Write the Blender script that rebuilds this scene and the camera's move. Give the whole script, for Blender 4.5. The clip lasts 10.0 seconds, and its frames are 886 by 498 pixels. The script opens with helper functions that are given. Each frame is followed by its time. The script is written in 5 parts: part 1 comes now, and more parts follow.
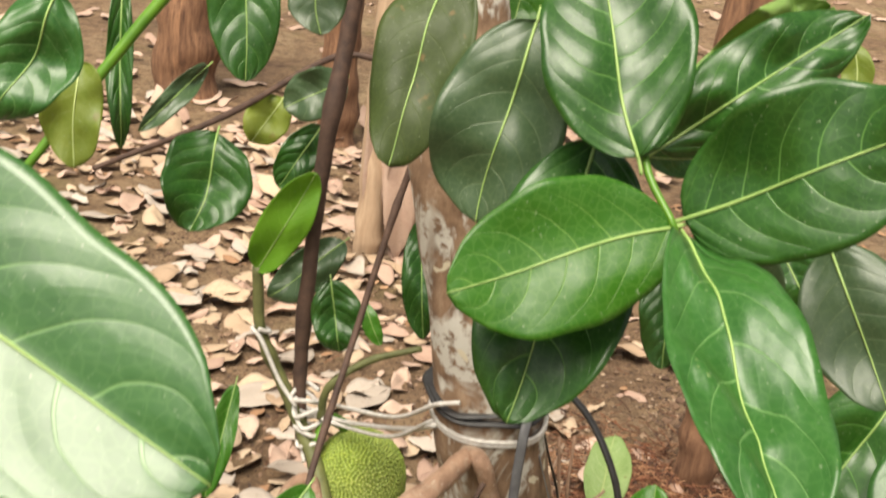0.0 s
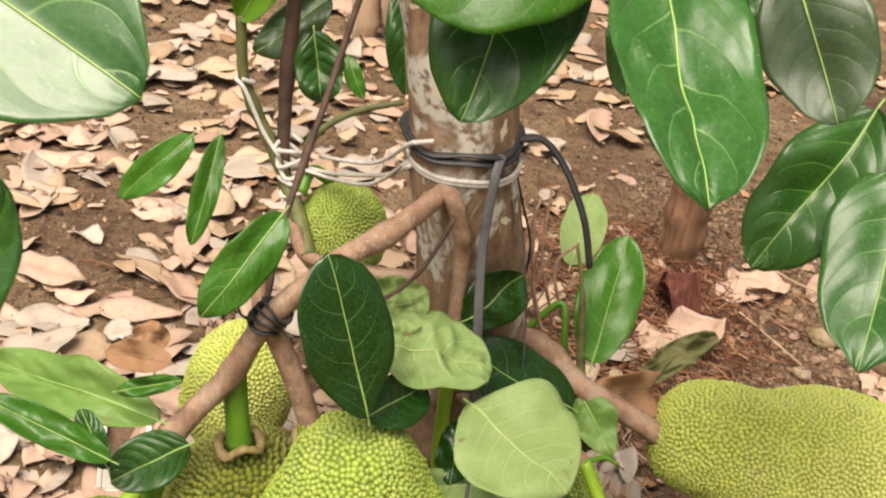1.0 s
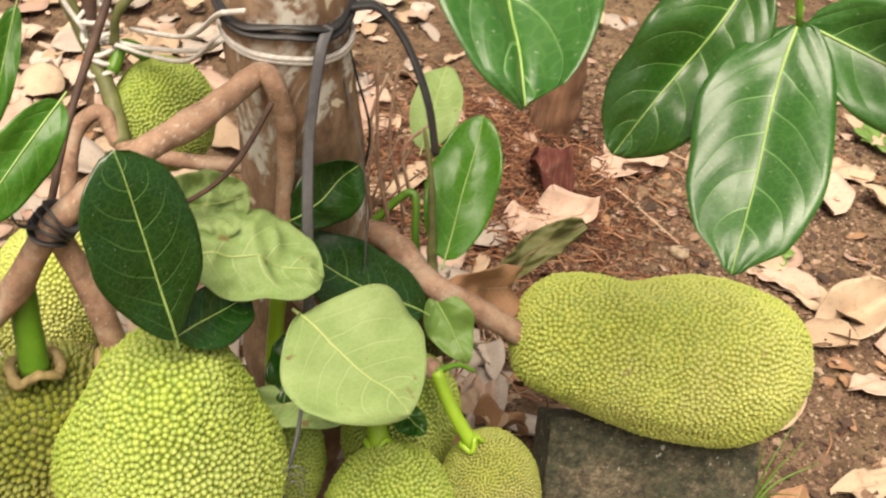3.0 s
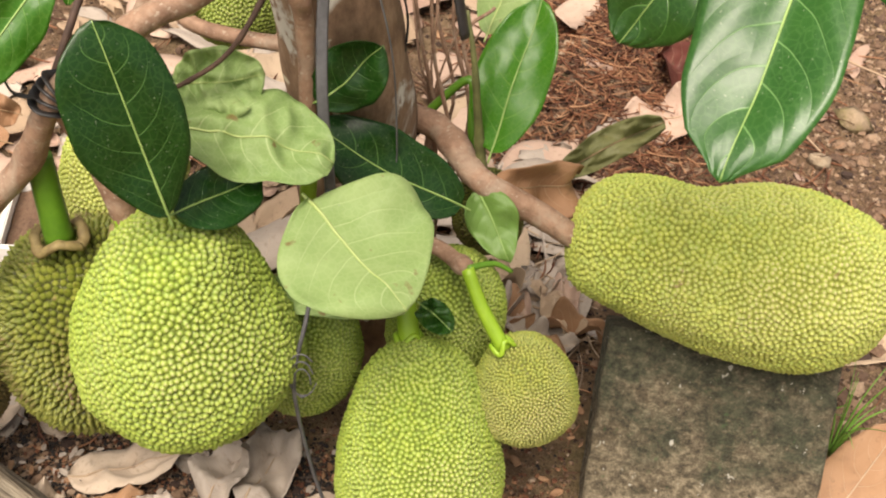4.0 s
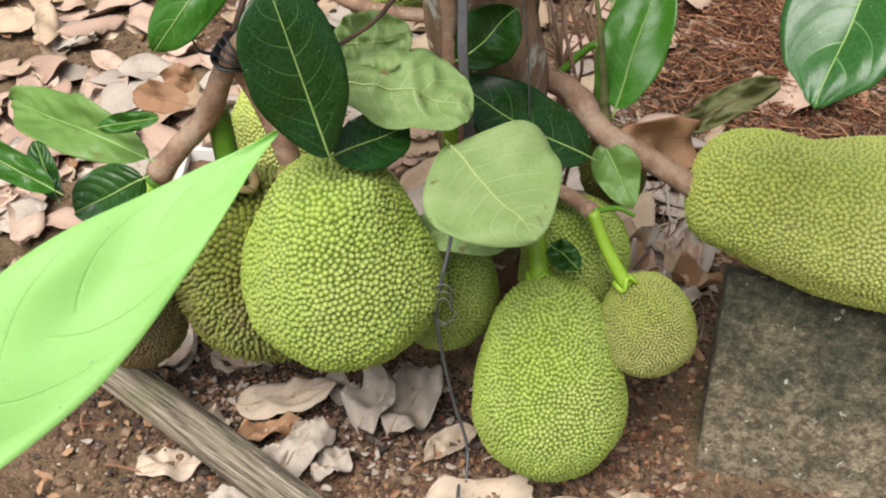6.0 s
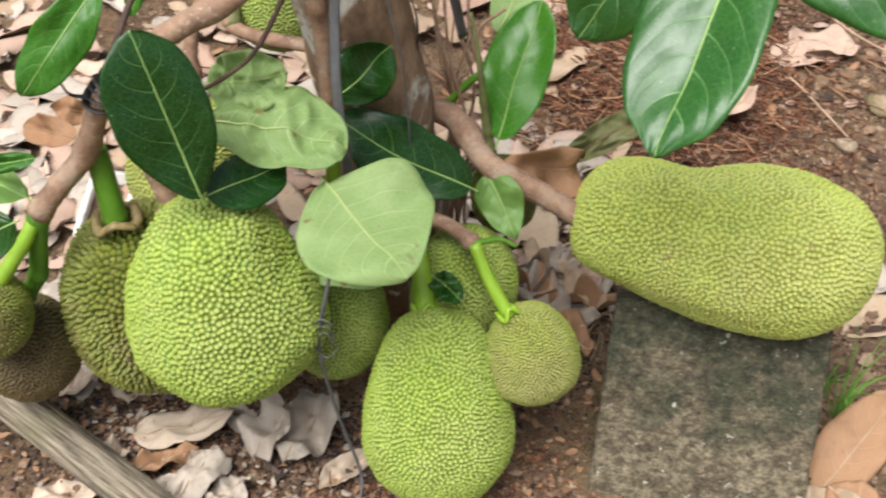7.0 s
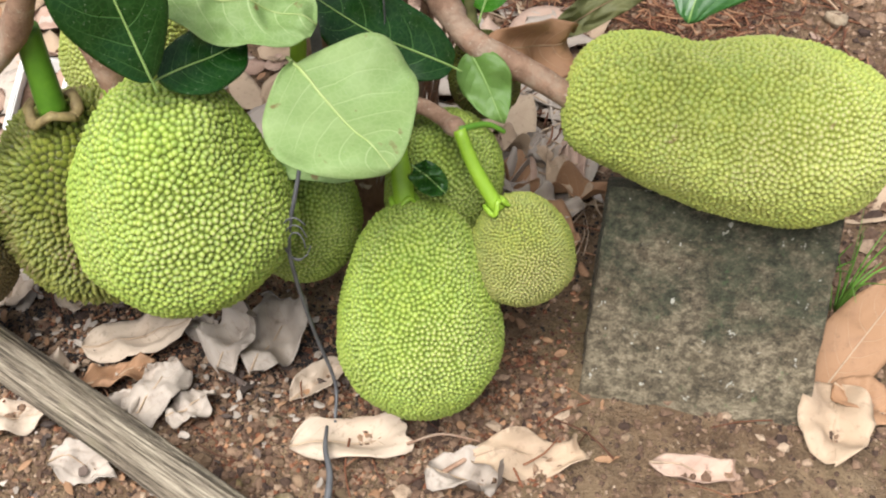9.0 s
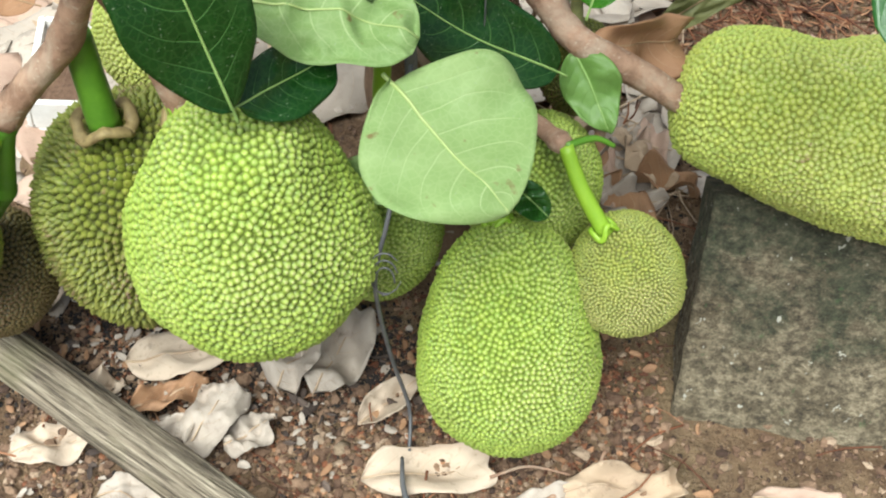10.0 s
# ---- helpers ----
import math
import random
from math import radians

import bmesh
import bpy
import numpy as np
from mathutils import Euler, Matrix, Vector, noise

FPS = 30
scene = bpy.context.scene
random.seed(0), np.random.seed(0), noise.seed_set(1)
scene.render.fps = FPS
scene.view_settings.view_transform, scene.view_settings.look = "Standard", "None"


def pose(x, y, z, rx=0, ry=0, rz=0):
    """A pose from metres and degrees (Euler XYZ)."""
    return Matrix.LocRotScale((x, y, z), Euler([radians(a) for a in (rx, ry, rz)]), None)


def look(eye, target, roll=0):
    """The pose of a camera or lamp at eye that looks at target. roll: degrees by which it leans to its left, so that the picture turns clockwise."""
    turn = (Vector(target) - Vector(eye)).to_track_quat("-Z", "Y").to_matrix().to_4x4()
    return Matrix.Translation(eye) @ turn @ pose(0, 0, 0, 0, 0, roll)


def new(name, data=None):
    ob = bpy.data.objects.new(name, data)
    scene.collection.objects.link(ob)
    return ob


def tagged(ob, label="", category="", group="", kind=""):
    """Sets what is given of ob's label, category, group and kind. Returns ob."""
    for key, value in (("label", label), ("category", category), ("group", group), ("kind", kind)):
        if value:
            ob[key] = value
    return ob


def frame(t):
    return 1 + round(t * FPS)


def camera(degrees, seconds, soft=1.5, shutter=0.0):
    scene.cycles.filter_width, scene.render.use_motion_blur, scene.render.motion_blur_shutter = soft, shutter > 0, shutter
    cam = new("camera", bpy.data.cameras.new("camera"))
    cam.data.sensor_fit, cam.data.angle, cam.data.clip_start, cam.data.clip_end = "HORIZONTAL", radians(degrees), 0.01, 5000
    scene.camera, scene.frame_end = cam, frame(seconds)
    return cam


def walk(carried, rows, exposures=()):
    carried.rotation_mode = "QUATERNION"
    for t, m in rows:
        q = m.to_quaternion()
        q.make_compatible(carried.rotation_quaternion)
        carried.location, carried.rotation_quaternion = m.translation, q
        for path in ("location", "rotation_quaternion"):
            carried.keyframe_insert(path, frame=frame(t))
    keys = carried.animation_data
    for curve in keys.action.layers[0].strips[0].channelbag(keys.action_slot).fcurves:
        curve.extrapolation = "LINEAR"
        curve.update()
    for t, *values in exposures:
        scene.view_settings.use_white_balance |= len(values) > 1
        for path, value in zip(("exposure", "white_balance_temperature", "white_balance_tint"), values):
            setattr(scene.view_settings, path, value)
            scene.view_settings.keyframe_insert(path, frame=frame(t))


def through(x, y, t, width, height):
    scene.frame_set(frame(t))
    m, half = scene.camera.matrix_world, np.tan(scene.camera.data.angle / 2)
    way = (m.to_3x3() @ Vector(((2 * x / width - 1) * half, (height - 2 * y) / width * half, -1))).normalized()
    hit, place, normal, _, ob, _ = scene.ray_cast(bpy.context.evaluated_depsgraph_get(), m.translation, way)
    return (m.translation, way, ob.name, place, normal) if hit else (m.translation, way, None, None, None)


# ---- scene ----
cam = camera(40.0, 10.0, soft=2.0, shutter=0.2)
PATH = [
    (0, (-0.073, -0.811, 0.888), (0.005, 1.049, 0.157), 6.8),
    (0.5, (-0.065, -0.859, 0.867), (0.011, 0.931, -0.021), 8.6),
    (1, (-0.043, -0.846, 0.849), (0.054, 0.88, -0.157), 8.3),
    (1.5, (-0.025, -0.781, 0.821), (0.127, 0.889, -0.269), 7.2),
    (2, (-0.008, -0.754, 0.832), (0.288, 0.893, -0.263), 8.1),
    (2.5, (0.01, -0.766, 0.831), (0.339, 0.867, -0.276), 8.7),
    (3, (0.007, -0.737, 0.807), (0.298, 0.863, -0.357), 10.8),
    (3.2, (0.026, -0.723, 0.799), (0.211, 0.85, -0.423), 11.6),
    (4.3, (0.168, -0.701, 0.796), (0.05, 0.759, -0.566), 4.2),
    (4.5, (0.168, -0.717, 0.811), (0.037, 0.732, -0.562), 3.5),
    (5, (0.142, -0.762, 0.806), (-0.036, 0.698, -0.549), 2.5),
    (5.5, (0.161, -0.78, 0.831), (-0.072, 0.671, -0.525), 1.3),
    (5.7, (0.155, -0.803, 0.82), (-0.108, 0.662, -0.517), 0.9),
    (6.8, (0.23, -0.786, 0.84), (-0.109, 0.663, -0.496), -0.9),
    (7, (0.232, -0.773, 0.852), (-0.021, 0.681, -0.497), 0.6),
    (7.5, (0.248, -0.779, 0.86), (0.111, 0.734, -0.441), 3.5),
    (8, (0.227, -0.8, 0.848), (0.098, 0.74, -0.422), 3.8),
    (8.5, (0.214, -0.77, 0.821), (0.068, 0.686, -0.542), 3.0),
    (9, (0.19, -0.712, 0.787), (0.06, 0.633, -0.687), 2.5),
    (9.5, (0.138, -0.623, 0.781), (0.046, 0.636, -0.77), 3.1),
    (10, (0.094, -0.591, 0.773), (0.032, 0.615, -0.822), 4.9),
]
walk(cam, [(t, look(eye, target, roll)) for t, eye, target, roll in PATH],
     [(0, 0.76, 7250, 9), (0.5, 0.53, 7350, 10), (1, 0.7, 7450, 12), (2.2, 0.88, 7700, 14), (3, 0.82, 7700, 14), (4.5, 0.82, 7000, 13), (5.5, 0.53, 6500, 10), (7.5, 0.8, 6300, 9), (9, 0.84, 6250, 10), (10, 0.88, 6050, 1)])

from mathutils import kdtree

# ---- world, sun ----
world = bpy.data.worlds.new("sky")
scene.world = world
world.use_nodes = True
wn, wl = world.node_tree.nodes, world.node_tree.links
sky = wn.new("ShaderNodeTexSky")
sky.sky_type, sky.sun_disc = "NISHITA", False
sky.sun_elevation, sky.sun_rotation = radians(63), radians(202)
sky.dust_density, sky.air_density = 3.0, 1.0
soften = wn.new("ShaderNodeHueSaturation")
soften.inputs["Saturation"].default_value = 0.35
wl.new(sky.outputs[0], soften.inputs["Color"])
wl.new(soften.outputs[0], wn["Background"].inputs["Color"])
wn["Background"].inputs["Strength"].default_value = 0.068

sun = new("sun", bpy.data.lights.new("sun", "SUN"))
sun.data.energy, sun.data.angle, sun.data.color = 4.1, radians(42), (1.0, 0.96, 0.9)
sun.matrix_world = look((-0.5, -1.2, 2.6), (0.0, 0.0, 0.0))


# ---- materials ----
def material(name, build, bump=0.0):
    m = bpy.data.materials.new(name)
    m.use_nodes = True
    nt = m.node_tree
    bsdf = nt.nodes["Principled BSDF"]
    build(Graph(nt), bsdf)
    return m


class Graph:
    """Short ways to lay nodes."""

    def __init__(self, nt):
        self.nt, self.nodes, self.links = nt, nt.nodes, nt.links

    def add(self, kind, **values):
        n = self.nodes.new(kind)
        for key, value in values.items():
            n.inputs[key].default_value = value
        return n

    def link(self, a, b):
        self.links.new(a, b)

    def coords(self, which="Object"):
        return self.nodes.new("ShaderNodeTexCoord").outputs[which]

    def noise(self, scale, detail=4.0, rough=0.6, vector=None, distortion=0.0):
        n = self.add("ShaderNodeTexNoise", Scale=scale, Detail=detail, Roughness=rough, Distortion=distortion)
        self.link(vector or self.coords(), n.inputs["Vector"])
        return n.outputs["Fac"]

    def ramp(self, fac, stops):
        n = self.nodes.new("ShaderNodeValToRGB")
        e = n.color_ramp.elements
        while len(e) < len(stops):
            e.new(0.5)
        for el, (at, c) in zip(e, stops):
            el.position, el.color = at, (*c, 1) if len(c) == 3 else c
        self.link(fac, n.inputs["Fac"])
        return n.outputs["Color"]

    def level(self, fac, lo, hi):
        n = self.add("ShaderNodeMapRange")
        n.inputs["From Min"].default_value, n.inputs["From Max"].default_value = lo, hi
        self.link(fac, n.inputs["Value"])
        return n.outputs["Result"]

    def mix(self, fac, a, b, how="MIX"):
        n = self.nodes.new("ShaderNodeMix")
        n.data_type, n.blend_type = "RGBA", how
        for socket, v in ((n.inputs["Factor"], fac), (n.inputs[6], a), (n.inputs[7], b)):
            if isinstance(v, (int, float)):
                socket.default_value = v
            elif isinstance(v, tuple):
                socket.default_value = (*v, 1)
            else:
                self.link(v, socket)
        return n.outputs[2]

    def math(self, how, a, b=0.0, c=0.0):
        n = self.nodes.new("ShaderNodeMath")
        n.operation = how
        for socket, v in zip(n.inputs, (a, b, c)):
            if isinstance(v, (int, float)):
                socket.default_value = v
            else:
                self.link(v, socket)
        return n.outputs[0]

    def bump(self, bsdf, height, strength=0.4, distance=0.002):
        n = self.add("ShaderNodeBump", Strength=strength, Distance=distance)
        self.link(height, n.inputs["Height"])
        self.link(n.outputs[0], bsdf.inputs["Normal"])

    def chance(self):
        return self.nodes.new("ShaderNodeObjectInfo").outputs["Random"]

    def island(self):
        return self.nodes.new("ShaderNodeNewGeometry").outputs["Random Per Island"]


def soil_look(g, s):
    patch = g.noise(2.6, 5, 0.62)
    mid = g.noise(24, 6, 0.72)
    fine = g.noise(110, 6, 0.78)
    grit = g.noise(340, 4, 0.7)
    base = g.ramp(patch, [(0.3, (0.2, 0.112, 0.062)), (0.48, (0.37, 0.235, 0.13)), (0.7, (0.5, 0.36, 0.21))])
    base = g.mix(g.math("MULTIPLY", g.level(mid, 0.42, 0.62), 0.8), base, g.mix(1.0, base, (0.42, 0.36, 0.33), "MULTIPLY"))
    base = g.mix(g.math("MULTIPLY", g.level(fine, 0.5, 0.64), 0.85), base, g.mix(1.0, base, (0.32, 0.27, 0.25), "MULTIPLY"))
    base = g.mix(g.math("MULTIPLY", g.level(grit, 0.57, 0.68), 0.75), base, (0.47, 0.34, 0.22))
    moss = g.level(g.noise(5.5, 5, 0.6), 0.56, 0.7)
    base = g.mix(g.math("MULTIPLY", moss, 0.5), base, (0.21, 0.17, 0.06))
    g.link(base, s.inputs["Base Color"])
    s.inputs["Roughness"].default_value = 0.95
    g.bump(s, g.math("ADD", g.math("ADD", fine, mid), g.math("MULTIPLY", grit, 0.6)), 1.0, 0.014)


def clod_look(g, s):
    c = g.ramp(g.island(), [(0.0, (0.045, 0.026, 0.019)), (0.4, (0.165, 0.098, 0.062)), (0.85, (0.3, 0.195, 0.125)), (1.0, (0.43, 0.32, 0.225))])
    c = g.mix(g.math("MULTIPLY", g.level(g.noise(260, 4, 0.7), 0.45, 0.65), 0.6), c, g.mix(1.0, c, (0.4, 0.34, 0.3), "MULTIPLY"))
    g.link(c, s.inputs["Base Color"])
    s.inputs["Roughness"].default_value = 0.95
    g.bump(s, g.noise(420, 4, 0.7), 0.8, 0.002)


def stone_look(g, s):
    c = g.ramp(g.island(), [(0.0, (0.16, 0.1, 0.06)), (0.5, (0.33, 0.22, 0.135)), (1.0, (0.42, 0.33, 0.23))])
    c = g.mix(g.math("MULTIPLY", g.level(g.noise(90, 5, 0.7), 0.42, 0.62), 0.65), c, g.mix(1.0, c, (0.45, 0.38, 0.32), "MULTIPLY"))
    c = g.mix(g.math("MULTIPLY", g.level(g.noise(14, 5, 0.65), 0.5, 0.62), 0.6), c, (0.2, 0.18, 0.05))
    g.link(c, s.inputs["Base Color"])
    s.inputs["Roughness"].default_value = 0.95
    g.bump(s, g.math("ADD", g.noise(70, 5, 0.7), g.noise(300, 4, 0.7)), 0.9, 0.004)


def mulch_look(g, s):
    c = g.ramp(g.island(), [(0.0, (0.05, 0.018, 0.01)), (0.6, (0.19, 0.07, 0.032)), (1.0, (0.4, 0.22, 0.12))])
    g.link(c, s.inputs["Base Color"])
    s.inputs["Roughness"].default_value = 0.9


def dry_look(dark, light, rim):
    def build(g, s):
        r = g.island()
        c = g.mix(r, dark, light)
        uv = g.coords("UV")
        vein = leaf_veins(g, uv, 8.0)
        blot = g.level(g.noise(38, 4, 0.65), 0.52, 0.72)
        c = g.mix(g.math("MULTIPLY", blot, 0.5), c, rim)
        c = g.mix(g.math("MULTIPLY", g.level(g.noise(170, 3, 0.6), 0.6, 0.75), 0.45), c, (0.13, 0.075, 0.04))
        c = g.mix(g.math("MULTIPLY", vein, 0.35), c, (0.5, 0.36, 0.24))
        mould = g.math("MULTIPLY", g.level(g.noise(95, 4, 0.7), 0.58, 0.72), g.level(g.noise(13, 2, 0.5), 0.45, 0.6))
        c = g.mix(g.math("MULTIPLY", mould, 0.5), c, (0.1, 0.075, 0.055))
        g.link(c, s.inputs["Base Color"])
        s.inputs["Roughness"].default_value = 0.75
        g.bump(s, g.math("ADD", vein, g.noise(120, 4)), 0.5, 0.0015)
    return build


def leaf_veins(g, uv, count, swell=False):
    """1 on the side veins of a leaf whose UV runs 0..1 across and 0..1 from base to tip."""
    sep = g.nodes.new("ShaderNodeSeparateXYZ")
    g.link(uv, sep.inputs[0])
    off = g.math("SUBTRACT", sep.outputs[0], 0.5)
    across = g.math("ABSOLUTE", off)
    rise = g.math("ADD", g.math("MULTIPLY", across, 0.22), g.math("MULTIPLY", g.math("POWER", across, 2.6), 1.35))
    drift = g.math("MULTIPLY_ADD", g.noise(14, 3, 0.55), 0.11, -0.055)
    apart = g.math("MULTIPLY", g.math("GREATER_THAN", off, 0.0), 0.37)
    along = g.math("MULTIPLY_ADD", g.math("ADD", g.math("SUBTRACT", sep.outputs[1], rise), drift), count, 16.5)
    phase = g.math("FRACT", g.math("ADD", g.math("ADD", along, apart), g.chance()))
    near = g.math("ABSOLUTE", g.math("SUBTRACT", phase, 0.5))
    width = g.math("MULTIPLY_ADD", across, -0.04, 0.036)
    line = g.math("SUBTRACT", 1.0, g.math("SMOOTH_MIN", g.math("DIVIDE", near, width), 1.0, 0.2))
    line = g.level(line, 0.0, 0.6)
    fade = g.level(across, 0.47, 0.3)
    if swell:
        puff = g.math("POWER", g.level(near, 0.0, 0.42), 0.8)
        centre = g.math("MULTIPLY", g.level(across, 0.0, 0.12), g.level(across, 0.5, 0.25))
        return g.math("MULTIPLY", line, fade), g.math("MULTIPLY", puff, centre)
    return g.math("MULTIPLY", line, fade)


def leaf_look(body, body2, vein_col, rough, vein_amount, through=0.25, spots=0.0, coat=0.0, quilt=0.16):
    def build(g, s):
        uv = g.coords("UV")
        vein, rise = leaf_veins(g, uv, 6.4, True)
        c = g.mix(g.level(g.noise(26, 5, 0.65), 0.3, 0.7), body, body2)
        c = g.mix(g.math("MULTIPLY", g.chance(), 0.6), c, g.mix(1.0, c, (0.6, 0.72, 0.55), "MULTIPLY"))
        net = g.nodes.new("ShaderNodeTexVoronoi")
        net.feature = "DISTANCE_TO_EDGE"
        net.inputs["Scale"].default_value = 210
        g.link(g.coords(), net.inputs["Vector"])
        mesh_line = g.level(net.outputs["Distance"], 0.12, 0.02)
        c = g.mix(g.math("MULTIPLY", mesh_line, 0.12), c, vein_col)
        dust = g.level(g.noise(520, 2, 0.5), 0.68, 0.76)
        c = g.mix(g.math("MULTIPLY", dust, 0.5), c, (0.3, 0.36, 0.24))
        c = g.mix(g.math("MULTIPLY", vein, vein_amount), c, vein_col)
        if spots:
            c = g.mix(g.math("MULTIPLY", g.level(g.noise(75, 3, 0.5), 0.66, 0.72), spots), c, (0.2, 0.12, 0.04))
        g.link(c, s.inputs["Base Color"])
        wear = g.nodes.new("ShaderNodeMapRange")
        wear.inputs["To Min"].default_value, wear.inputs["To Max"].default_value = rough * 0.6, rough * 1.5
        g.link(g.noise(45, 5, 0.65), wear.inputs["Value"])
        g.link(wear.outputs[0], s.inputs["Roughness"])
        s.inputs["IOR"].default_value = 1.47
        s.inputs["Coat Weight"].default_value = coat
        s.inputs["Coat Roughness"].default_value = rough * 1.1
        relief = g.math("ADD", g.math("MULTIPLY", rise, quilt), g.math("MULTIPLY", vein, -0.1))
        relief = g.math("ADD", relief, g.math("ADD", g.math("MULTIPLY", g.noise(150, 4, 0.6), 0.12), g.math("MULTIPLY", g.noise(30, 2, 0.5), 0.9)))
        g.bump(s, relief, 0.7, 0.0018)
        thin = g.nodes.new("ShaderNodeBsdfTranslucent")
        g.link(g.mix(1.0, c, (1.4, 1.5, 0.6), "MULTIPLY"), thin.inputs["Color"])
        both = g.nodes.new("ShaderNodeMixShader")
        both.inputs[0].default_value = through
        g.link(s.outputs[0], both.inputs[1])
        g.link(thin.outputs[0], both.inputs[2])
        g.link(both.outputs[0], g.nodes["Material Output"].inputs["Surface"])
    return build


def plain_look(dark, light, scale, rough=0.7, bump=0.3, stretch=None, distance=0.001):
    def build(g, s):
        v = g.coords()
        if stretch:
            m = g.nodes.new("ShaderNodeMapping")
            m.inputs["Scale"].default_value = stretch
            g.link(v, m.inputs["Vector"])
            v = m.outputs[0]
        n = g.noise(scale, 5, 0.65, v)
        big = g.noise(scale * 0.2, 3, 0.5, v)
        c = g.mix(g.level(n, 0.3, 0.7), dark, light)
        c = g.mix(g.math("MULTIPLY", g.level(big, 0.45, 0.7), 0.5), c, dark)
        g.link(c, s.inputs["Base Color"])
        s.inputs["Roughness"].default_value = rough
        if bump:
            g.bump(s, n, bump, distance)
    return build


def rind_look(groove, flank, tip, worn, brown_all=0.35, brown_more=0.6, brown_from=0.7):
    def build(g, s):
        a = g.nodes.new("ShaderNodeAttribute")
        a.attribute_name = "tip"
        r = g.island()
        fl = g.mix(g.math("MULTIPLY", r, 0.7), g.mix(1.0, flank, (0.86, 0.92, 0.9), "MULTIPLY"), g.mix(1.0, flank, (1.38, 1.24, 1.1), "MULTIPLY"))
        area = g.level(g.noise(9, 3, 0.5), 0.4, 0.7)
        fl = g.mix(g.math("MULTIPLY", area, 0.5), fl, worn)
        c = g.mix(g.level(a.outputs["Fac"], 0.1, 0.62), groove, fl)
        brown = g.level(g.noise(13, 4, 0.6), 0.46, 0.62)
        some = g.math("MULTIPLY_ADD", brown, brown_more, brown_all)
        c = g.mix(g.math("MULTIPLY", g.level(a.outputs["Fac"], brown_from, brown_from + 0.25), some), c, tip)
        scab = g.level(g.noise(30, 4, 0.7), 0.68, 0.72)
        c = g.mix(g.math("MULTIPLY", scab, 0.75), c, (0.26, 0.17, 0.09))
        g.link(c, s.inputs["Base Color"])
        s.inputs["Roughness"].default_value = 0.55
        s.inputs["Subsurface Weight"].default_value = 0.0
        g.bump(s, g.noise(900, 2), 0.2, 0.0005)
    return build


def bark_look(g, s):
    v = g.coords()
    m = g.nodes.new("ShaderNodeMapping")
    m.inputs["Scale"].default_value = (1, 1, 0.55)
    g.link(v, m.inputs["Vector"])
    n = g.noise(55, 6, 0.7, m.outputs[0])
    c = g.ramp(n, [(0.3, (0.1, 0.058, 0.034)), (0.52, (0.24, 0.15, 0.092)), (0.72, (0.38, 0.265, 0.175))])
    grey = g.level(g.noise(14, 4, 0.6, m.outputs[0], 1.2), 0.53, 0.58)
    edge = g.level(g.noise(120, 3, 0.6), 0.36, 0.5)
    c = g.mix(g.math("MULTIPLY", grey, edge), c, (0.56, 0.54, 0.48))
    spot = g.level(g.noise(44, 2, 0.5, v, 0.4), 0.68, 0.7)
    c = g.mix(spot, c, (0.6, 0.54, 0.4))
    g.link(c, s.inputs["Base Color"])
    s.inputs["Roughness"].default_value = 0.85
    g.bump(s, n, 0.6, 0.003)


def twig_look(g, s):
    n = g.noise(75, 5, 0.65)
    c = g.mix(g.level(n, 0.3, 0.7), (0.18, 0.1, 0.063), (0.38, 0.235, 0.155))
    pale = g.level(g.noise(24, 5, 0.7, None, 0.6), 0.5, 0.64)
    c = g.mix(g.math("MULTIPLY", pale, 0.6), c, (0.4, 0.32, 0.24))
    speck = g.level(g.noise(260, 2, 0.5), 0.64, 0.7)
    c = g.mix(g.math("MULTIPLY", speck, 0.6), c, (0.46, 0.38, 0.29))
    stain = g.level(g.noise(40, 4, 0.7), 0.6, 0.7)
    c = g.mix(g.math("MULTIPLY", stain, 0.6), c, (0.09, 0.055, 0.038))
    g.link(c, s.inputs["Base Color"])
    s.inputs["Roughness"].default_value = 0.75
    g.bump(s, g.math("ADD", n, g.noise(220, 3)), 0.6, 0.0015)


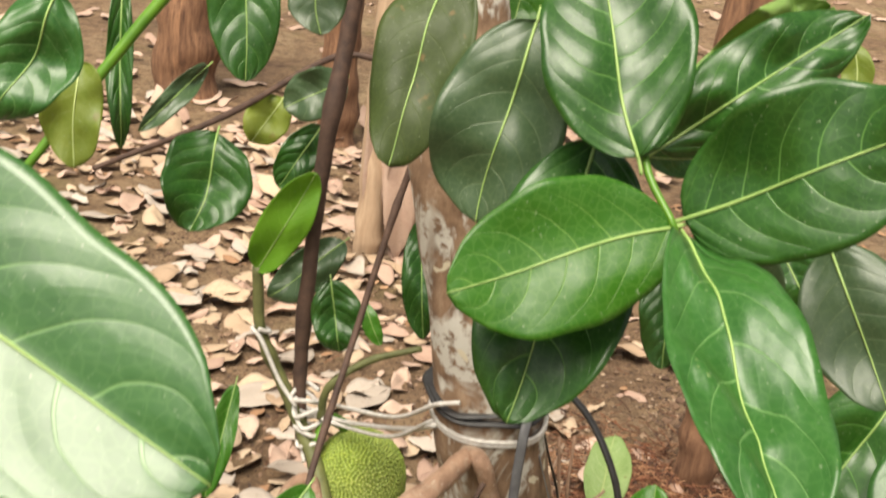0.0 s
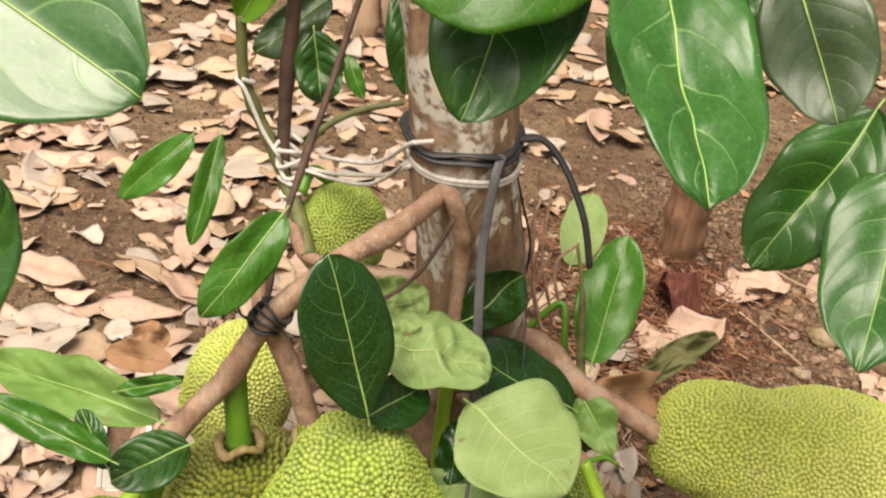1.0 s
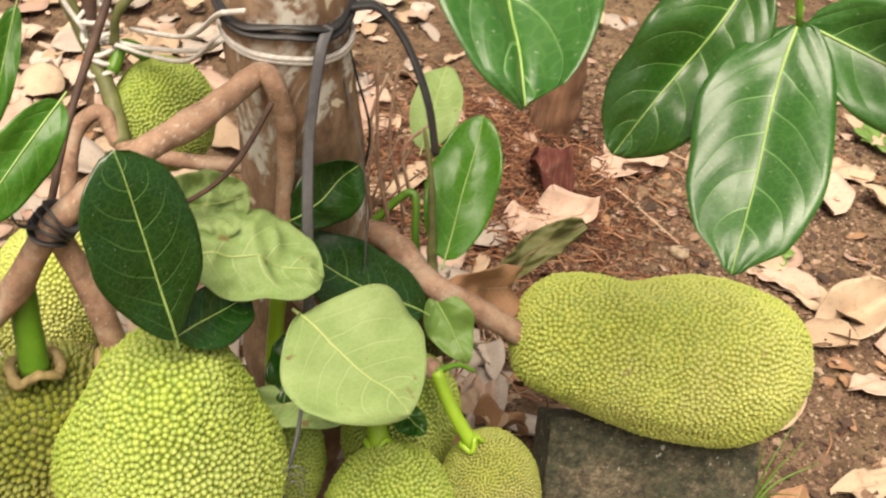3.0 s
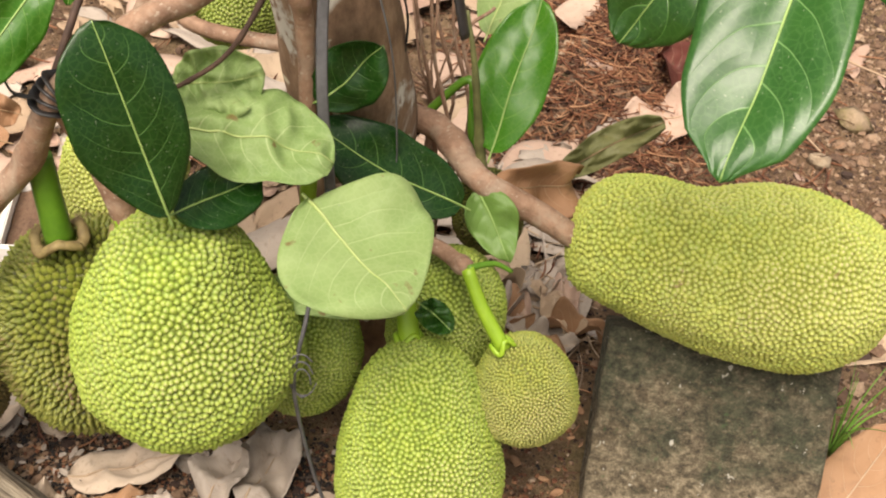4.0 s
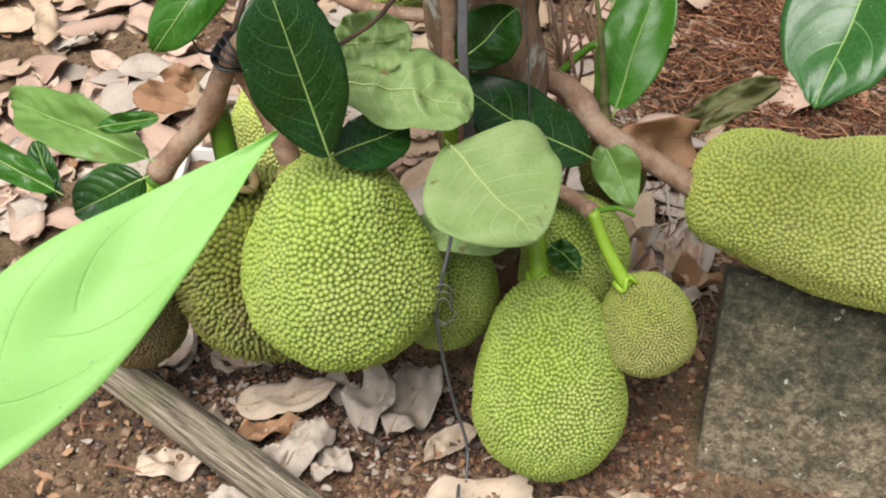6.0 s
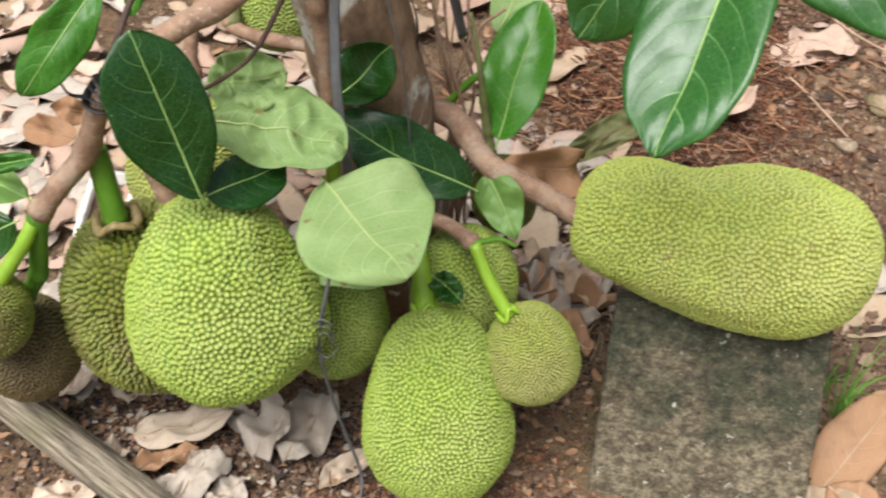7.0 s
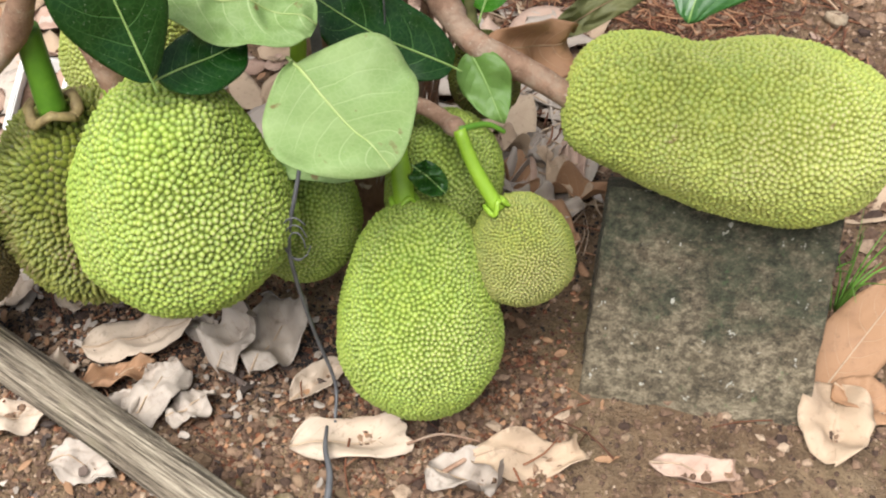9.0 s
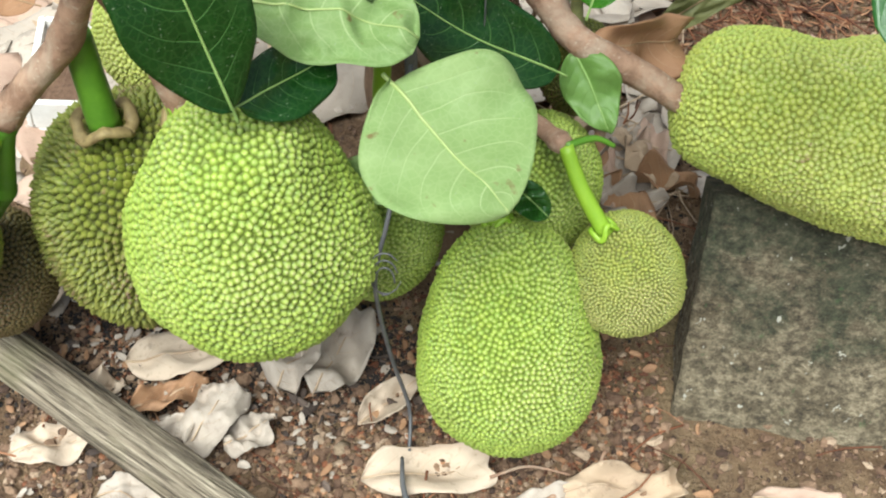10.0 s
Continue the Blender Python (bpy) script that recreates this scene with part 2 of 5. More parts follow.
def concrete_look(g, s):
    v = g.coords()
    m = g.nodes.new("ShaderNodeMapping")
    m.inputs["Scale"].default_value = (0.8, 1, 1.1)
    g.link(v, m.inputs["Vector"])
    v = m.outputs[0]
    n = g.noise(150, 8, 0.82, v)
    c = g.ramp(n, [(0.38, (0.045, 0.036, 0.023)), (0.5, (0.155, 0.125, 0.08)), (0.62, (0.33, 0.275, 0.185))])
    c = g.mix(g.math("MULTIPLY", g.level(g.noise(26, 6, 0.75, v, 0.6), 0.45, 0.62), 0.6), c, g.mix(1.0, c, (0.5, 0.46, 0.4), "MULTIPLY"))
    # moss and the fruit's shade painted dark on the upper half, ragged lower rim
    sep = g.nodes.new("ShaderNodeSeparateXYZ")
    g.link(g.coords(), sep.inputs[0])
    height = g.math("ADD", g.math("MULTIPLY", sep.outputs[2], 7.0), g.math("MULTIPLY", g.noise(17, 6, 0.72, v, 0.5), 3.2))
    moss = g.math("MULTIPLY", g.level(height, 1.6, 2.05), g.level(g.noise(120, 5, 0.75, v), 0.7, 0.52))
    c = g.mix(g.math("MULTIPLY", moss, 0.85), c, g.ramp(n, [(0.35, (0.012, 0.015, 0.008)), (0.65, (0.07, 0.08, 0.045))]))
    bloom = g.level(g.noise(11, 5, 0.7, v, 0.8), 0.6, 0.72)
    c = g.mix(g.math("MULTIPLY", bloom, g.level(g.noise(95, 5, 0.7), 0.4, 0.6)), c, (0.36, 0.32, 0.22))
    green = g.level(g.noise(60, 4, 0.7), 0.62, 0.7)
    c = g.mix(g.math("MULTIPLY", green, 0.5), c, (0.07, 0.14, 0.05))
    pale = g.level(g.noise(105, 3, 0.6), 0.66, 0.7)
    c = g.mix(g.math("MULTIPLY", pale, 0.85), c, (0.52, 0.5, 0.42))
    g.link(c, s.inputs["Base Color"])
    s.inputs["Roughness"].default_value = 0.92
    g.bump(s, g.math("ADD", n, g.noise(300, 3)), 0.9, 0.003)


SOIL = material("soil", soil_look)
CLOD = material("clod", clod_look)
STONE = material("mossy stone", stone_look)
MULCH = material("mulch", mulch_look)
DRY = {
    "tan": material("dry tan", dry_look((0.33, 0.23, 0.15), (0.5, 0.38, 0.265), (0.38, 0.26, 0.18))),
    "pink": material("dry pink", dry_look((0.34, 0.22, 0.165), (0.52, 0.38, 0.295), (0.36, 0.22, 0.17))),
    "grey": material("dry grey", dry_look((0.31, 0.26, 0.215), (0.49, 0.42, 0.355), (0.26, 0.21, 0.175))),
    "cream": material("dry cream", dry_look((0.43, 0.335, 0.25), (0.56, 0.455, 0.355), (0.5, 0.37, 0.27))),
    "brown": material("dry brown", dry_look((0.25, 0.13, 0.065), (0.38, 0.22, 0.12), (0.18, 0.09, 0.05))),
    "rust": material("dry rust", dry_look((0.08, 0.018, 0.012), (0.12, 0.03, 0.02), (0.05, 0.016, 0.011))),
}
ROTTED = material("rotted leaf", dry_look((0.035, 0.024, 0.02), (0.12, 0.085, 0.068), (0.05, 0.035, 0.03)))
LEAF = {
    "dark": material("leaf dark", leaf_look((0.011, 0.062, 0.005), (0.026, 0.105, 0.01), (0.1, 0.24, 0.05), 0.33, 0.75, 0.12, 0.0, 0.3, 0.75)),
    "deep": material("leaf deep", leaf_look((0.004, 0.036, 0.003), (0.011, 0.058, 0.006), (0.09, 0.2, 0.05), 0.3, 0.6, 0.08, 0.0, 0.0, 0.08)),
    "mid": material("leaf mid", leaf_look((0.03, 0.135, 0.009), (0.055, 0.185, 0.015), (0.2, 0.36, 0.09), 0.36, 0.5, 0.25, 0.0, 0.0, 0.14)),
    "gloss": material("leaf gloss", leaf_look((0.016, 0.09, 0.011), (0.034, 0.13, 0.02), (0.14, 0.29, 0.09), 0.34, 0.75, 0.14, 0.0, 0.35, 0.75)),
    "sheen": material("leaf sheen", leaf_look((0.016, 0.09, 0.011), (0.034, 0.13, 0.02), (0.14, 0.29, 0.09), 0.34, 0.75, 0.14, 0.0, 0.9, 0.6)),
    "dull": material("leaf dull", leaf_look((0.035, 0.075, 0.03), (0.06, 0.105, 0.045), (0.15, 0.21, 0.1), 0.38, 0.4, 0.15, 0.0, 0.3, 0.25)),
    "fresh": material("leaf fresh", leaf_look((0.045, 0.19, 0.012), (0.075, 0.25, 0.018), (0.24, 0.42, 0.1), 0.27, 0.45, 0.32, 0.0, 0.2, 0.06)),
    "pale": material("leaf pale", leaf_look((0.25, 0.37, 0.12), (0.37, 0.48, 0.2), (0.5, 0.6, 0.3), 0.6, 0.55, 0.2, 0.8, 0.0, 0.08)),
    "lime": material("leaf lime", leaf_look((0.13, 0.33, 0.02), (0.18, 0.4, 0.03), (0.26, 0.45, 0.08), 0.4, 0.4, 0.4, 0.0, 0.0, 0.06)),
    "soft": material("leaf soft", leaf_look((0.15, 0.28, 0.06), (0.23, 0.36, 0.1), (0.11, 0.22, 0.04), 0.45, 0.6, 0.25, 0.3, 0.0, 0.2)),
    "olive": material("leaf olive", leaf_look((0.13, 0.14, 0.05), (0.2, 0.19, 0.08), (0.24, 0.22, 0.1), 0.6, 0.3, 0.15, 0.5)),
    "murky": material("leaf murky", leaf_look((0.03, 0.05, 0.009), (0.055, 0.085, 0.015), (0.1, 0.14, 0.04), 0.55, 0.3, 0.2, 0.6, 0.0, 0.05)),
    "yellow": material("leaf yellow", leaf_look((0.17, 0.24, 0.03), (0.26, 0.3, 0.05), (0.3, 0.36, 0.1), 0.45, 0.3, 0.35, 0.4, 0.0, 0.06)),
    "bright": material("leaf bright", leaf_look((0.4, 0.66, 0.24), (0.44, 0.7, 0.28), (0.46, 0.72, 0.3), 0.5, 0.0, 0.5, 0.0, 0.0, 0.03)),
}
UNDER = material("leaf underside", leaf_look((0.11, 0.2, 0.06), (0.15, 0.25, 0.085), (0.24, 0.34, 0.13), 0.6, 0.5, 0.25))
RIB = {
    "light": material("midrib light", plain_look((0.2, 0.33, 0.09), (0.32, 0.46, 0.14), 60, 0.45, 0.1)),
    "bright": material("midrib bright", plain_look((0.4, 0.66, 0.24), (0.44, 0.7, 0.28), 60, 0.5, 0.0)),
    "dead": material("midrib dead", plain_look((0.2, 0.12, 0.06), (0.34, 0.23, 0.13), 60, 0.7, 0.1)),
    "pale": material("midrib pale", plain_look((0.36, 0.46, 0.15), (0.46, 0.54, 0.22), 60, 0.5, 0.1)),
}
RIND = {
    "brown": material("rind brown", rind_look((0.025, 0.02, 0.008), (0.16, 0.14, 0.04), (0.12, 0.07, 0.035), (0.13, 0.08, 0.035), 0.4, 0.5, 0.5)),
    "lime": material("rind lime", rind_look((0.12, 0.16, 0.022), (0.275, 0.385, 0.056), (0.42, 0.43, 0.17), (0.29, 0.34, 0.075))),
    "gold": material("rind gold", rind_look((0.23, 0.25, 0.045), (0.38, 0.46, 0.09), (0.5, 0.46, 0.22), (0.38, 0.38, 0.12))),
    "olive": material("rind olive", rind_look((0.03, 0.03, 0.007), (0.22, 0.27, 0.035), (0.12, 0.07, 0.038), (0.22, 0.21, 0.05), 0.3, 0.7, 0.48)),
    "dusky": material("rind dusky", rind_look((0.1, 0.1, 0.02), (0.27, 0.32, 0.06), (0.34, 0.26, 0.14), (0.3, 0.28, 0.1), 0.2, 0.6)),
}
BARK = material("trunk bark", bark_look)
TWIG = material("twig bark", twig_look)
DARKTWIG = material("dark twig bark", plain_look((0.04, 0.022, 0.016), (0.11, 0.062, 0.042), 90, 0.75, 0.5))
OLIVESTEM = material("olive stalk", plain_look((0.075, 0.085, 0.028), (0.2, 0.21, 0.075), 50, 0.6, 0.3))
GREENSTEM = material("green stalk", plain_look((0.055, 0.16, 0.012), (0.12, 0.27, 0.02), 40, 0.42, 0.12))
LIMESTEM = material("lime stalk", plain_look((0.2, 0.36, 0.02), (0.32, 0.5, 0.04), 40, 0.42, 0.12))
COLLAR = material("stalk collar", plain_look((0.13, 0.088, 0.036), (0.32, 0.25, 0.1), 120, 0.7, 0.4))
POSTWOOD = material("post bark", plain_look((0.08, 0.036, 0.02), (0.33, 0.175, 0.095), 42, 0.85, 0.9, (2.5, 2.5, 0.3), 0.004))
PALEWOOD = material("dry sheath", plain_look((0.3, 0.2, 0.125), (0.52, 0.38, 0.26), 30, 0.85, 0.6, (2.5, 2.5, 0.3), 0.003))
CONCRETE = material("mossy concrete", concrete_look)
STRAP = material("black strap", plain_look((0.012, 0.012, 0.013), (0.05, 0.048, 0.048), 80, 0.5, 0.3))
GREYSTRAP = material("grey strap", plain_look((0.07, 0.07, 0.075), (0.15, 0.15, 0.155), 80, 0.5, 0.3))
ROPE = material("white twine", plain_look((0.5, 0.47, 0.43), (0.8, 0.77, 0.72), 200, 0.8, 0.4))
FOAM = material("white foam", plain_look((0.72, 0.71, 0.68), (0.82, 0.81, 0.78), 120, 0.8, 0.3))
GRASS = material("grass", plain_look((0.1, 0.23, 0.025), (0.2, 0.4, 0.07), 30, 0.5, 0.0))


# ---- mesh helpers ----
def mesh(name, verts, faces, mat, uv=None, flat=False):
    """A mesh from points and faces; mat may be a list, with the faces' slots in the third place of a face tuple's pair."""
    me = bpy.data.meshes.new(name)
    me.from_pydata([tuple(v) for v in verts], [], [tuple(int(i) for i in q) for q in faces])
    for m in mat if isinstance(mat, list) else [mat]:
        me.materials.append(m)
    if uv is not None:
        layer = me.uv_layers.new(name="uv")
        loops = np.empty(len(me.loops), dtype=np.int32)
        me.loops.foreach_get("vertex_index", loops)
        layer.data.foreach_set("uv", np.asarray(uv, dtype=np.float32)[loops].ravel())
    me.polygons.foreach_set("use_smooth", [not flat] * len(me.polygons))
    me.update()
    return me


def part(name, me, parent, label=""):
    ob = new(name, me)
    ob.parent = parent
    return tagged(ob, label)


def thing(name, at, label, category, group="", kind=""):
    ob = new(name)
    ob.empty_display_size = 0.02
    ob.location = at
    return tagged(ob, label, category, group, kind)


def spline(points, steps=6):
    """Catmull-Rom points through the given ones."""
    p = [np.array(q, float) for q in points]
    p = [2 * p[0] - p[1]] + p + [2 * p[-1] - p[-2]]
    out = []
    for a, b, c, d in zip(p, p[1:], p[2:], p[3:]):
        for k in range(steps):
            t = k / steps
            out.append(0.5 * (2 * b + (c - a) * t + (2 * a - 5 * b + 4 * c - d) * t**2 + (3 * b - a - 3 * c + d) * t**3))
    return np.array(out + [p[-2]])


def tube(points, r0, r1, sides=10, steps=6, rough=0.0, flatten=1.0, nodes=(), swell=0.25):
    """Points and faces of a tapered limb; nodes: places 0..1 along it where it swells."""
    c = spline(points, steps)
    n = len(c)
    t = np.gradient(c, axis=0)
    t /= np.linalg.norm(t, axis=1)[:, None] + 1e-12
    side = np.cross(t[0], (0.31, 0.2, 0.93))
    side /= np.linalg.norm(side)
    verts, faces = [], []
    for k in range(n):
        side = side - t[k] * (side @ t[k])
        side /= np.linalg.norm(side)
        other = np.cross(t[k], side)
        s = k / (n - 1)
        r = r0 + (r1 - r0) * s
        for at in nodes:
            r *= 1 + swell * math.exp(-(((s - at) / 0.03) ** 2))
        for j in range(sides):
            a = 2 * math.pi * j / sides
            q = c[k] + r * (math.cos(a) * side + math.sin(a) * flatten * other)
            if rough:
                q = q + (q - c[k]) * rough * noise.noise(Vector(q) * (0.9 / max(r0, 1e-3)))
            verts.append(q)
    for k in range(n - 1):
        for j in range(sides):
            a, b = k * sides + j, k * sides + (j + 1) % sides
            faces.append((a, b, b + sides, a + sides))
    faces.append(tuple(range(sides))[::-1])
    faces.append(tuple(range((n - 1) * sides, n * sides)))
    return verts, faces


def limb(name, parent, points, r0, r1, mat, label="", **more):
    v, f = tube([np.array(p) - np.array(parent.location) for p in points], r0, r1, **more)
    return part(name, mesh(name, v, f, mat), parent, label)


def ribbon(name, parent, points, width, thick, mat, label=""):
    v, f = tube([np.array(p) - np.array(parent.location) for p in points], width / 2, width / 2, 8, 8, flatten=thick / width)
    return part(name, mesh(name, v, f, mat), parent, label)


def place(base, tip, up):
    """The turn that lays +y from base to tip with +z near up."""
    y = (Vector(tip) - Vector(base)).normalized()
    z = (Vector(up) - y * Vector(up).dot(y)).normalized()
    return Matrix.Translation(base) @ Matrix((y.cross(z), y, z)).transposed().to_4x4()


def blade(length, width, bend, fold, wave, quilt, seed, nu=10, nv=22, tipped=1.0, curl=0.0, thick=0.0005, round_end=0.56, crumple=0.0, cusp=0.5, sway=0.0):
    """Points, faces, uv and face slots of a leaf from (0, 0, 0) along +y, its upper face to +z: two skins and a rim."""
    rows = []
    for k in range(nv + 1):
        v = k / nv
        half = 0.5 * width * max(0.0, math.sin(math.pi * v**tipped)) ** round_end * (1 - cusp * min(1, max(0, (v - 0.88) / 0.08))) + 0.0004
        aside = width * (sway * math.sin(math.pi * v) + 0.5 * sway * math.sin(2 * math.pi * v + seed))
        for j in range(nu + 1):
            u = 2 * j / nu - 1
            x = half * u * (1 + 0.07 * math.copysign(1, u) * math.sin(seed * 9)) * (1 + 0.09 * noise.noise(Vector((v * 4.2, math.copysign(3, u), seed))))
            side = abs(u) ** 1.35 * 0.36
            pucker = 0.5 - 0.5 * math.cos(2 * math.pi * 8 * (v - side))
            z = fold * abs(x) + quilt * (pucker - 0.6) * math.sin(math.pi * min(1, abs(u) * 1.1)) * (half / (0.5 * width))
            z += wave * 3.0 * noise.noise(Vector((x / width * 2.2 + seed * 7.1, v * 3.1, seed * 1.7)))
            z += wave * abs(u) ** 2 * math.sin(v * 10 + seed * 3 + (2 if u > 0 else 0))
            z += curl * x * x / width
            if crumple:
                fold_at = Vector((x / width * 3.4 + seed * 3.1, v * 4.6, seed))
                z += crumple * (1 - 2.6 * abs(noise.noise(fold_at))) * min(1, 6 * v) + crumple * 0.6 * noise.noise(fold_at * 2.3)
            rows.append([x + aside, v * length, z])
    p = np.array(rows)
    a = p[:, 1] / length * bend * 2
    if abs(bend) > 1e-4:
        r = length / (bend * 2)
        y = r * np.sin(a) + p[:, 2] * np.sin(a)
        z = -(r - r * np.cos(a)) + p[:, 2] * np.cos(a)
        p = np.stack([p[:, 0], y, z], 1)
        turn = bend
        c, s = math.cos(turn), math.sin(turn)
        p = np.stack([p[:, 0], p[:, 1] * c - p[:, 2] * s, p[:, 1] * s + p[:, 2] * c], 1)
        p[:, 1:] *= length / max(1e-6, p[:, 1].max())
    n = nu + 1
    top = [(k * n + j, k * n + j + 1, (k + 1) * n + j + 1, (k + 1) * n + j) for k in range(nv) for j in range(nu)]
    off = len(p)
    low = [tuple(i + off for i in q[::-1]) for q in top]
    edge = [j for j in range(n)] + [k * n + nu for k in range(1, nv + 1)] + [nv * n + j for j in range(nu - 1, -1, -1)] + [k * n for k in range(nv - 1, 0, -1)]
    rim = [(edge[(i + 1) % len(edge)], edge[i], edge[i] + off, edge[(i + 1) % len(edge)] + off) for i in range(len(edge))]
    under = p.copy()
    under[:, 2] -= thick
    uv = [(j / nu, k / nv) for k in range(nv + 1) for j in range(n)]
    slots = [0] * len(top) + [1] * len(low) + [0] * len(rim)
    return np.vstack([p, under]), top + low + rim, uv + uv, slots, p[nu // 2::n]


# ---- ground ----
def bank(x, y):
    """The height of the soil."""
    near = math.exp(-((x * x + (y - 0.1) ** 2) / 6.0))
    h = 0.02 * noise.noise(Vector((x * 1.9, y * 1.9, 0.3))) + 0.008 * noise.noise(Vector((x * 9, y * 9, 2.1)))
    h += (0.0055 * noise.noise(Vector((x * 30, y * 30, 5.0))) + 0.0035 * noise.noise(Vector((x * 70, y * 70, 7.0)))) * near
    h += 0.055 * math.exp(-(((x - 0.24) / 0.13) ** 2 + ((y - 0.5) / 0.16) ** 2))
    h += 0.025 * noise.noise(Vector((x * 0.5, y * 0.5, 9.0))) * (1 - near)
    hollow = math.exp(-(((x - 0.1) / 0.35) ** 2 + ((y + 0.12) / 0.16) ** 2))
    return h * (1 - 0.6 * hollow) - 0.004


def ground():
    n = 420
    s = np.linspace(-1, 1, n)
    spread = 0.9 * s + 60 * np.sign(s) * np.abs(s) ** 9
    xs, ys = spread + 0.12, spread + 0.25
    verts = [(x, y, bank(x, y)) for y in ys for x in xs]
    faces = [(j * n + i, j * n + i + 1, (j + 1) * n + i + 1, (j + 1) * n + i) for j in range(n - 1) for i in range(n - 1)]
    tagged(new("ground", mesh("ground", verts, faces, SOIL)), "reddish brown garden soil with grit and patches of moss", "ground", kind="structure")


ground()


_g = (1 + 5**0.5) / 2
ICO = [Vector(q).normalized() for q in ((-1, _g, 0), (1, _g, 0), (-1, -_g, 0), (1, -_g, 0), (0, -1, _g), (0, 1, _g), (0, -1, -_g), (0, 1, -_g), (_g, 0, -1), (_g, 0, 1), (-_g, 0, -1), (-_g, 0, 1))]
ICO_FACES = ((0, 11, 5), (0, 5, 1), (0, 1, 7), (0, 7, 10), (0, 10, 11), (1, 5, 9), (5, 11, 4), (11, 10, 2), (10, 7, 6), (7, 1, 8),
             (3, 9, 4), (3, 4, 2), (3, 2, 6), (3, 6, 8), (3, 8, 9), (4, 9, 5), (2, 4, 11), (6, 2, 10), (8, 6, 7), (9, 8, 1))

OCTA = [(1, 0, 0), (-1, 0, 0), (0, 1, 0), (0, -1, 0), (0, 0, 1), (0, 0, -1)]
OCTA_FACES = ((0, 2, 4), (2, 1, 4), (1, 3, 4), (3, 0, 4), (2, 0, 5), (1, 2, 5), (3, 1, 5), (0, 3, 5))


def big_mesh(name, verts, tris, mat, smooth=False):
    """A mesh of many triangles from arrays."""
    me = bpy.data.meshes.new(name)
    me.vertices.add(len(verts))
    me.vertices.foreach_set("co", np.asarray(verts, dtype=np.float32).ravel())
    me.loops.add(tris.size)
    me.loops.foreach_set("vertex_index", tris.astype(np.int32).ravel())
    me.polygons.add(len(tris))
    me.polygons.foreach_set("loop_start", (np.arange(len(tris)) * 3).astype(np.int32))
    me.update(calc_edges=True)
    me.polygons.foreach_set("use_smooth", np.full(len(tris), smooth))
    me.materials.append(mat)
    return me


def scatter(count, place_at, size, squash, mat, name, label, category, seed, full=True):
    """Small broken lumps in one mesh; full: with twelve corners, else with six."""
    r, q = random.Random(seed), np.random.RandomState(seed)
    ico, tri = np.array([tuple(p) for p in ICO] if full else OCTA), np.array(ICO_FACES if full else OCTA_FACES)
    many = len(ico)
    lumps = []
    for _ in range(count):
        x, y = place_at(r)
        s = size(r)
        lumps.append((x, y, bank(x, y) + s * 0.25, s))
    at = np.array(lumps)
    way = q.normal(0, 1, (count, 4))
    way /= np.linalg.norm(way, axis=1)[:, None]
    w, x, y, z = way.T
    turn = np.stack([1 - 2 * (y * y + z * z), 2 * (x * y - z * w), 2 * (x * z + y * w), 2 * (x * y + z * w), 1 - 2 * (x * x + z * z), 2 * (y * z - x * w),
                     2 * (x * z - y * w), 2 * (y * z + x * w), 1 - 2 * (x * x + y * y)], 1).reshape(-1, 3, 3)
    body = ico[None] * q.uniform(0.6, 1.2, (count, many, 1)) * q.uniform(0.6, 1.2, (count, 1, 3))
    verts = np.einsum("nij,nkj->nki", turn, body) * at[:, None, 3:] * np.array((1, 1, squash)) + at[:, None, :3]
    tris = tri[None] + (np.arange(count) * many)[:, None, None]
    tagged(new(name, big_mesh(name, verts.reshape(-1, 3), tris.reshape(-1, 3), mat, mat is STONE)), label, category, kind="stuff")


def near_soil(r):
    return r.uniform(-0.55, 1.1), -0.42 + 1.9 * r.random() ** 1.4


scatter(42000, near_soil, lambda r: 0.0012 + 0.0026 * r.random() ** 2, 0.75, CLOD, "soil_crumbs", "loose reddish crumbs of soil and small stones", "soil", 11, False)
scatter(5200, near_soil, lambda r: 0.0022 + 0.0055 * r.random() ** 3, 0.7, CLOD, "soil_crumbs", "larger reddish clods and small stones", "soil", 17)
scatter(1500, lambda r: (r.uniform(-0.3, 0.5), r.uniform(-0.4, -0.12)), lambda r: 0.002 + 0.0055 * r.random() ** 2.2, 0.7, CLOD, "soil_crumbs", "brown clods of soil in front of the fruit", "soil", 18)
scatter(4000, lambda r: (r.gauss(0.25, 0.085), r.gauss(0.47, 0.11)), lambda r: 0.002 + 0.006 * r.random() ** 2, 0.6, CLOD, "crumbly_soil", "heap of loose red earth behind the fruit", "soil", 12)
scatter(7000, lambda r: (r.uniform(-0.22, 0.24), r.gauss(-0.19, 0.05)), lambda r: 0.0009 + 0.0034 * r.random() ** 2.6, 0.7, CLOD, "soil_crumbs", "dark crumbs of soil under the hanging fruit", "soil", 13)


scatter(2600, lambda r: (r.uniform(0.36, 1.1), r.uniform(0.0, 1.0)), lambda r: 0.003 + 0.008 * r.random() ** 2.2, 0.6, CLOD, "soil_crumbs", "lumpy clods and stones on the open soil", "soil", 19)


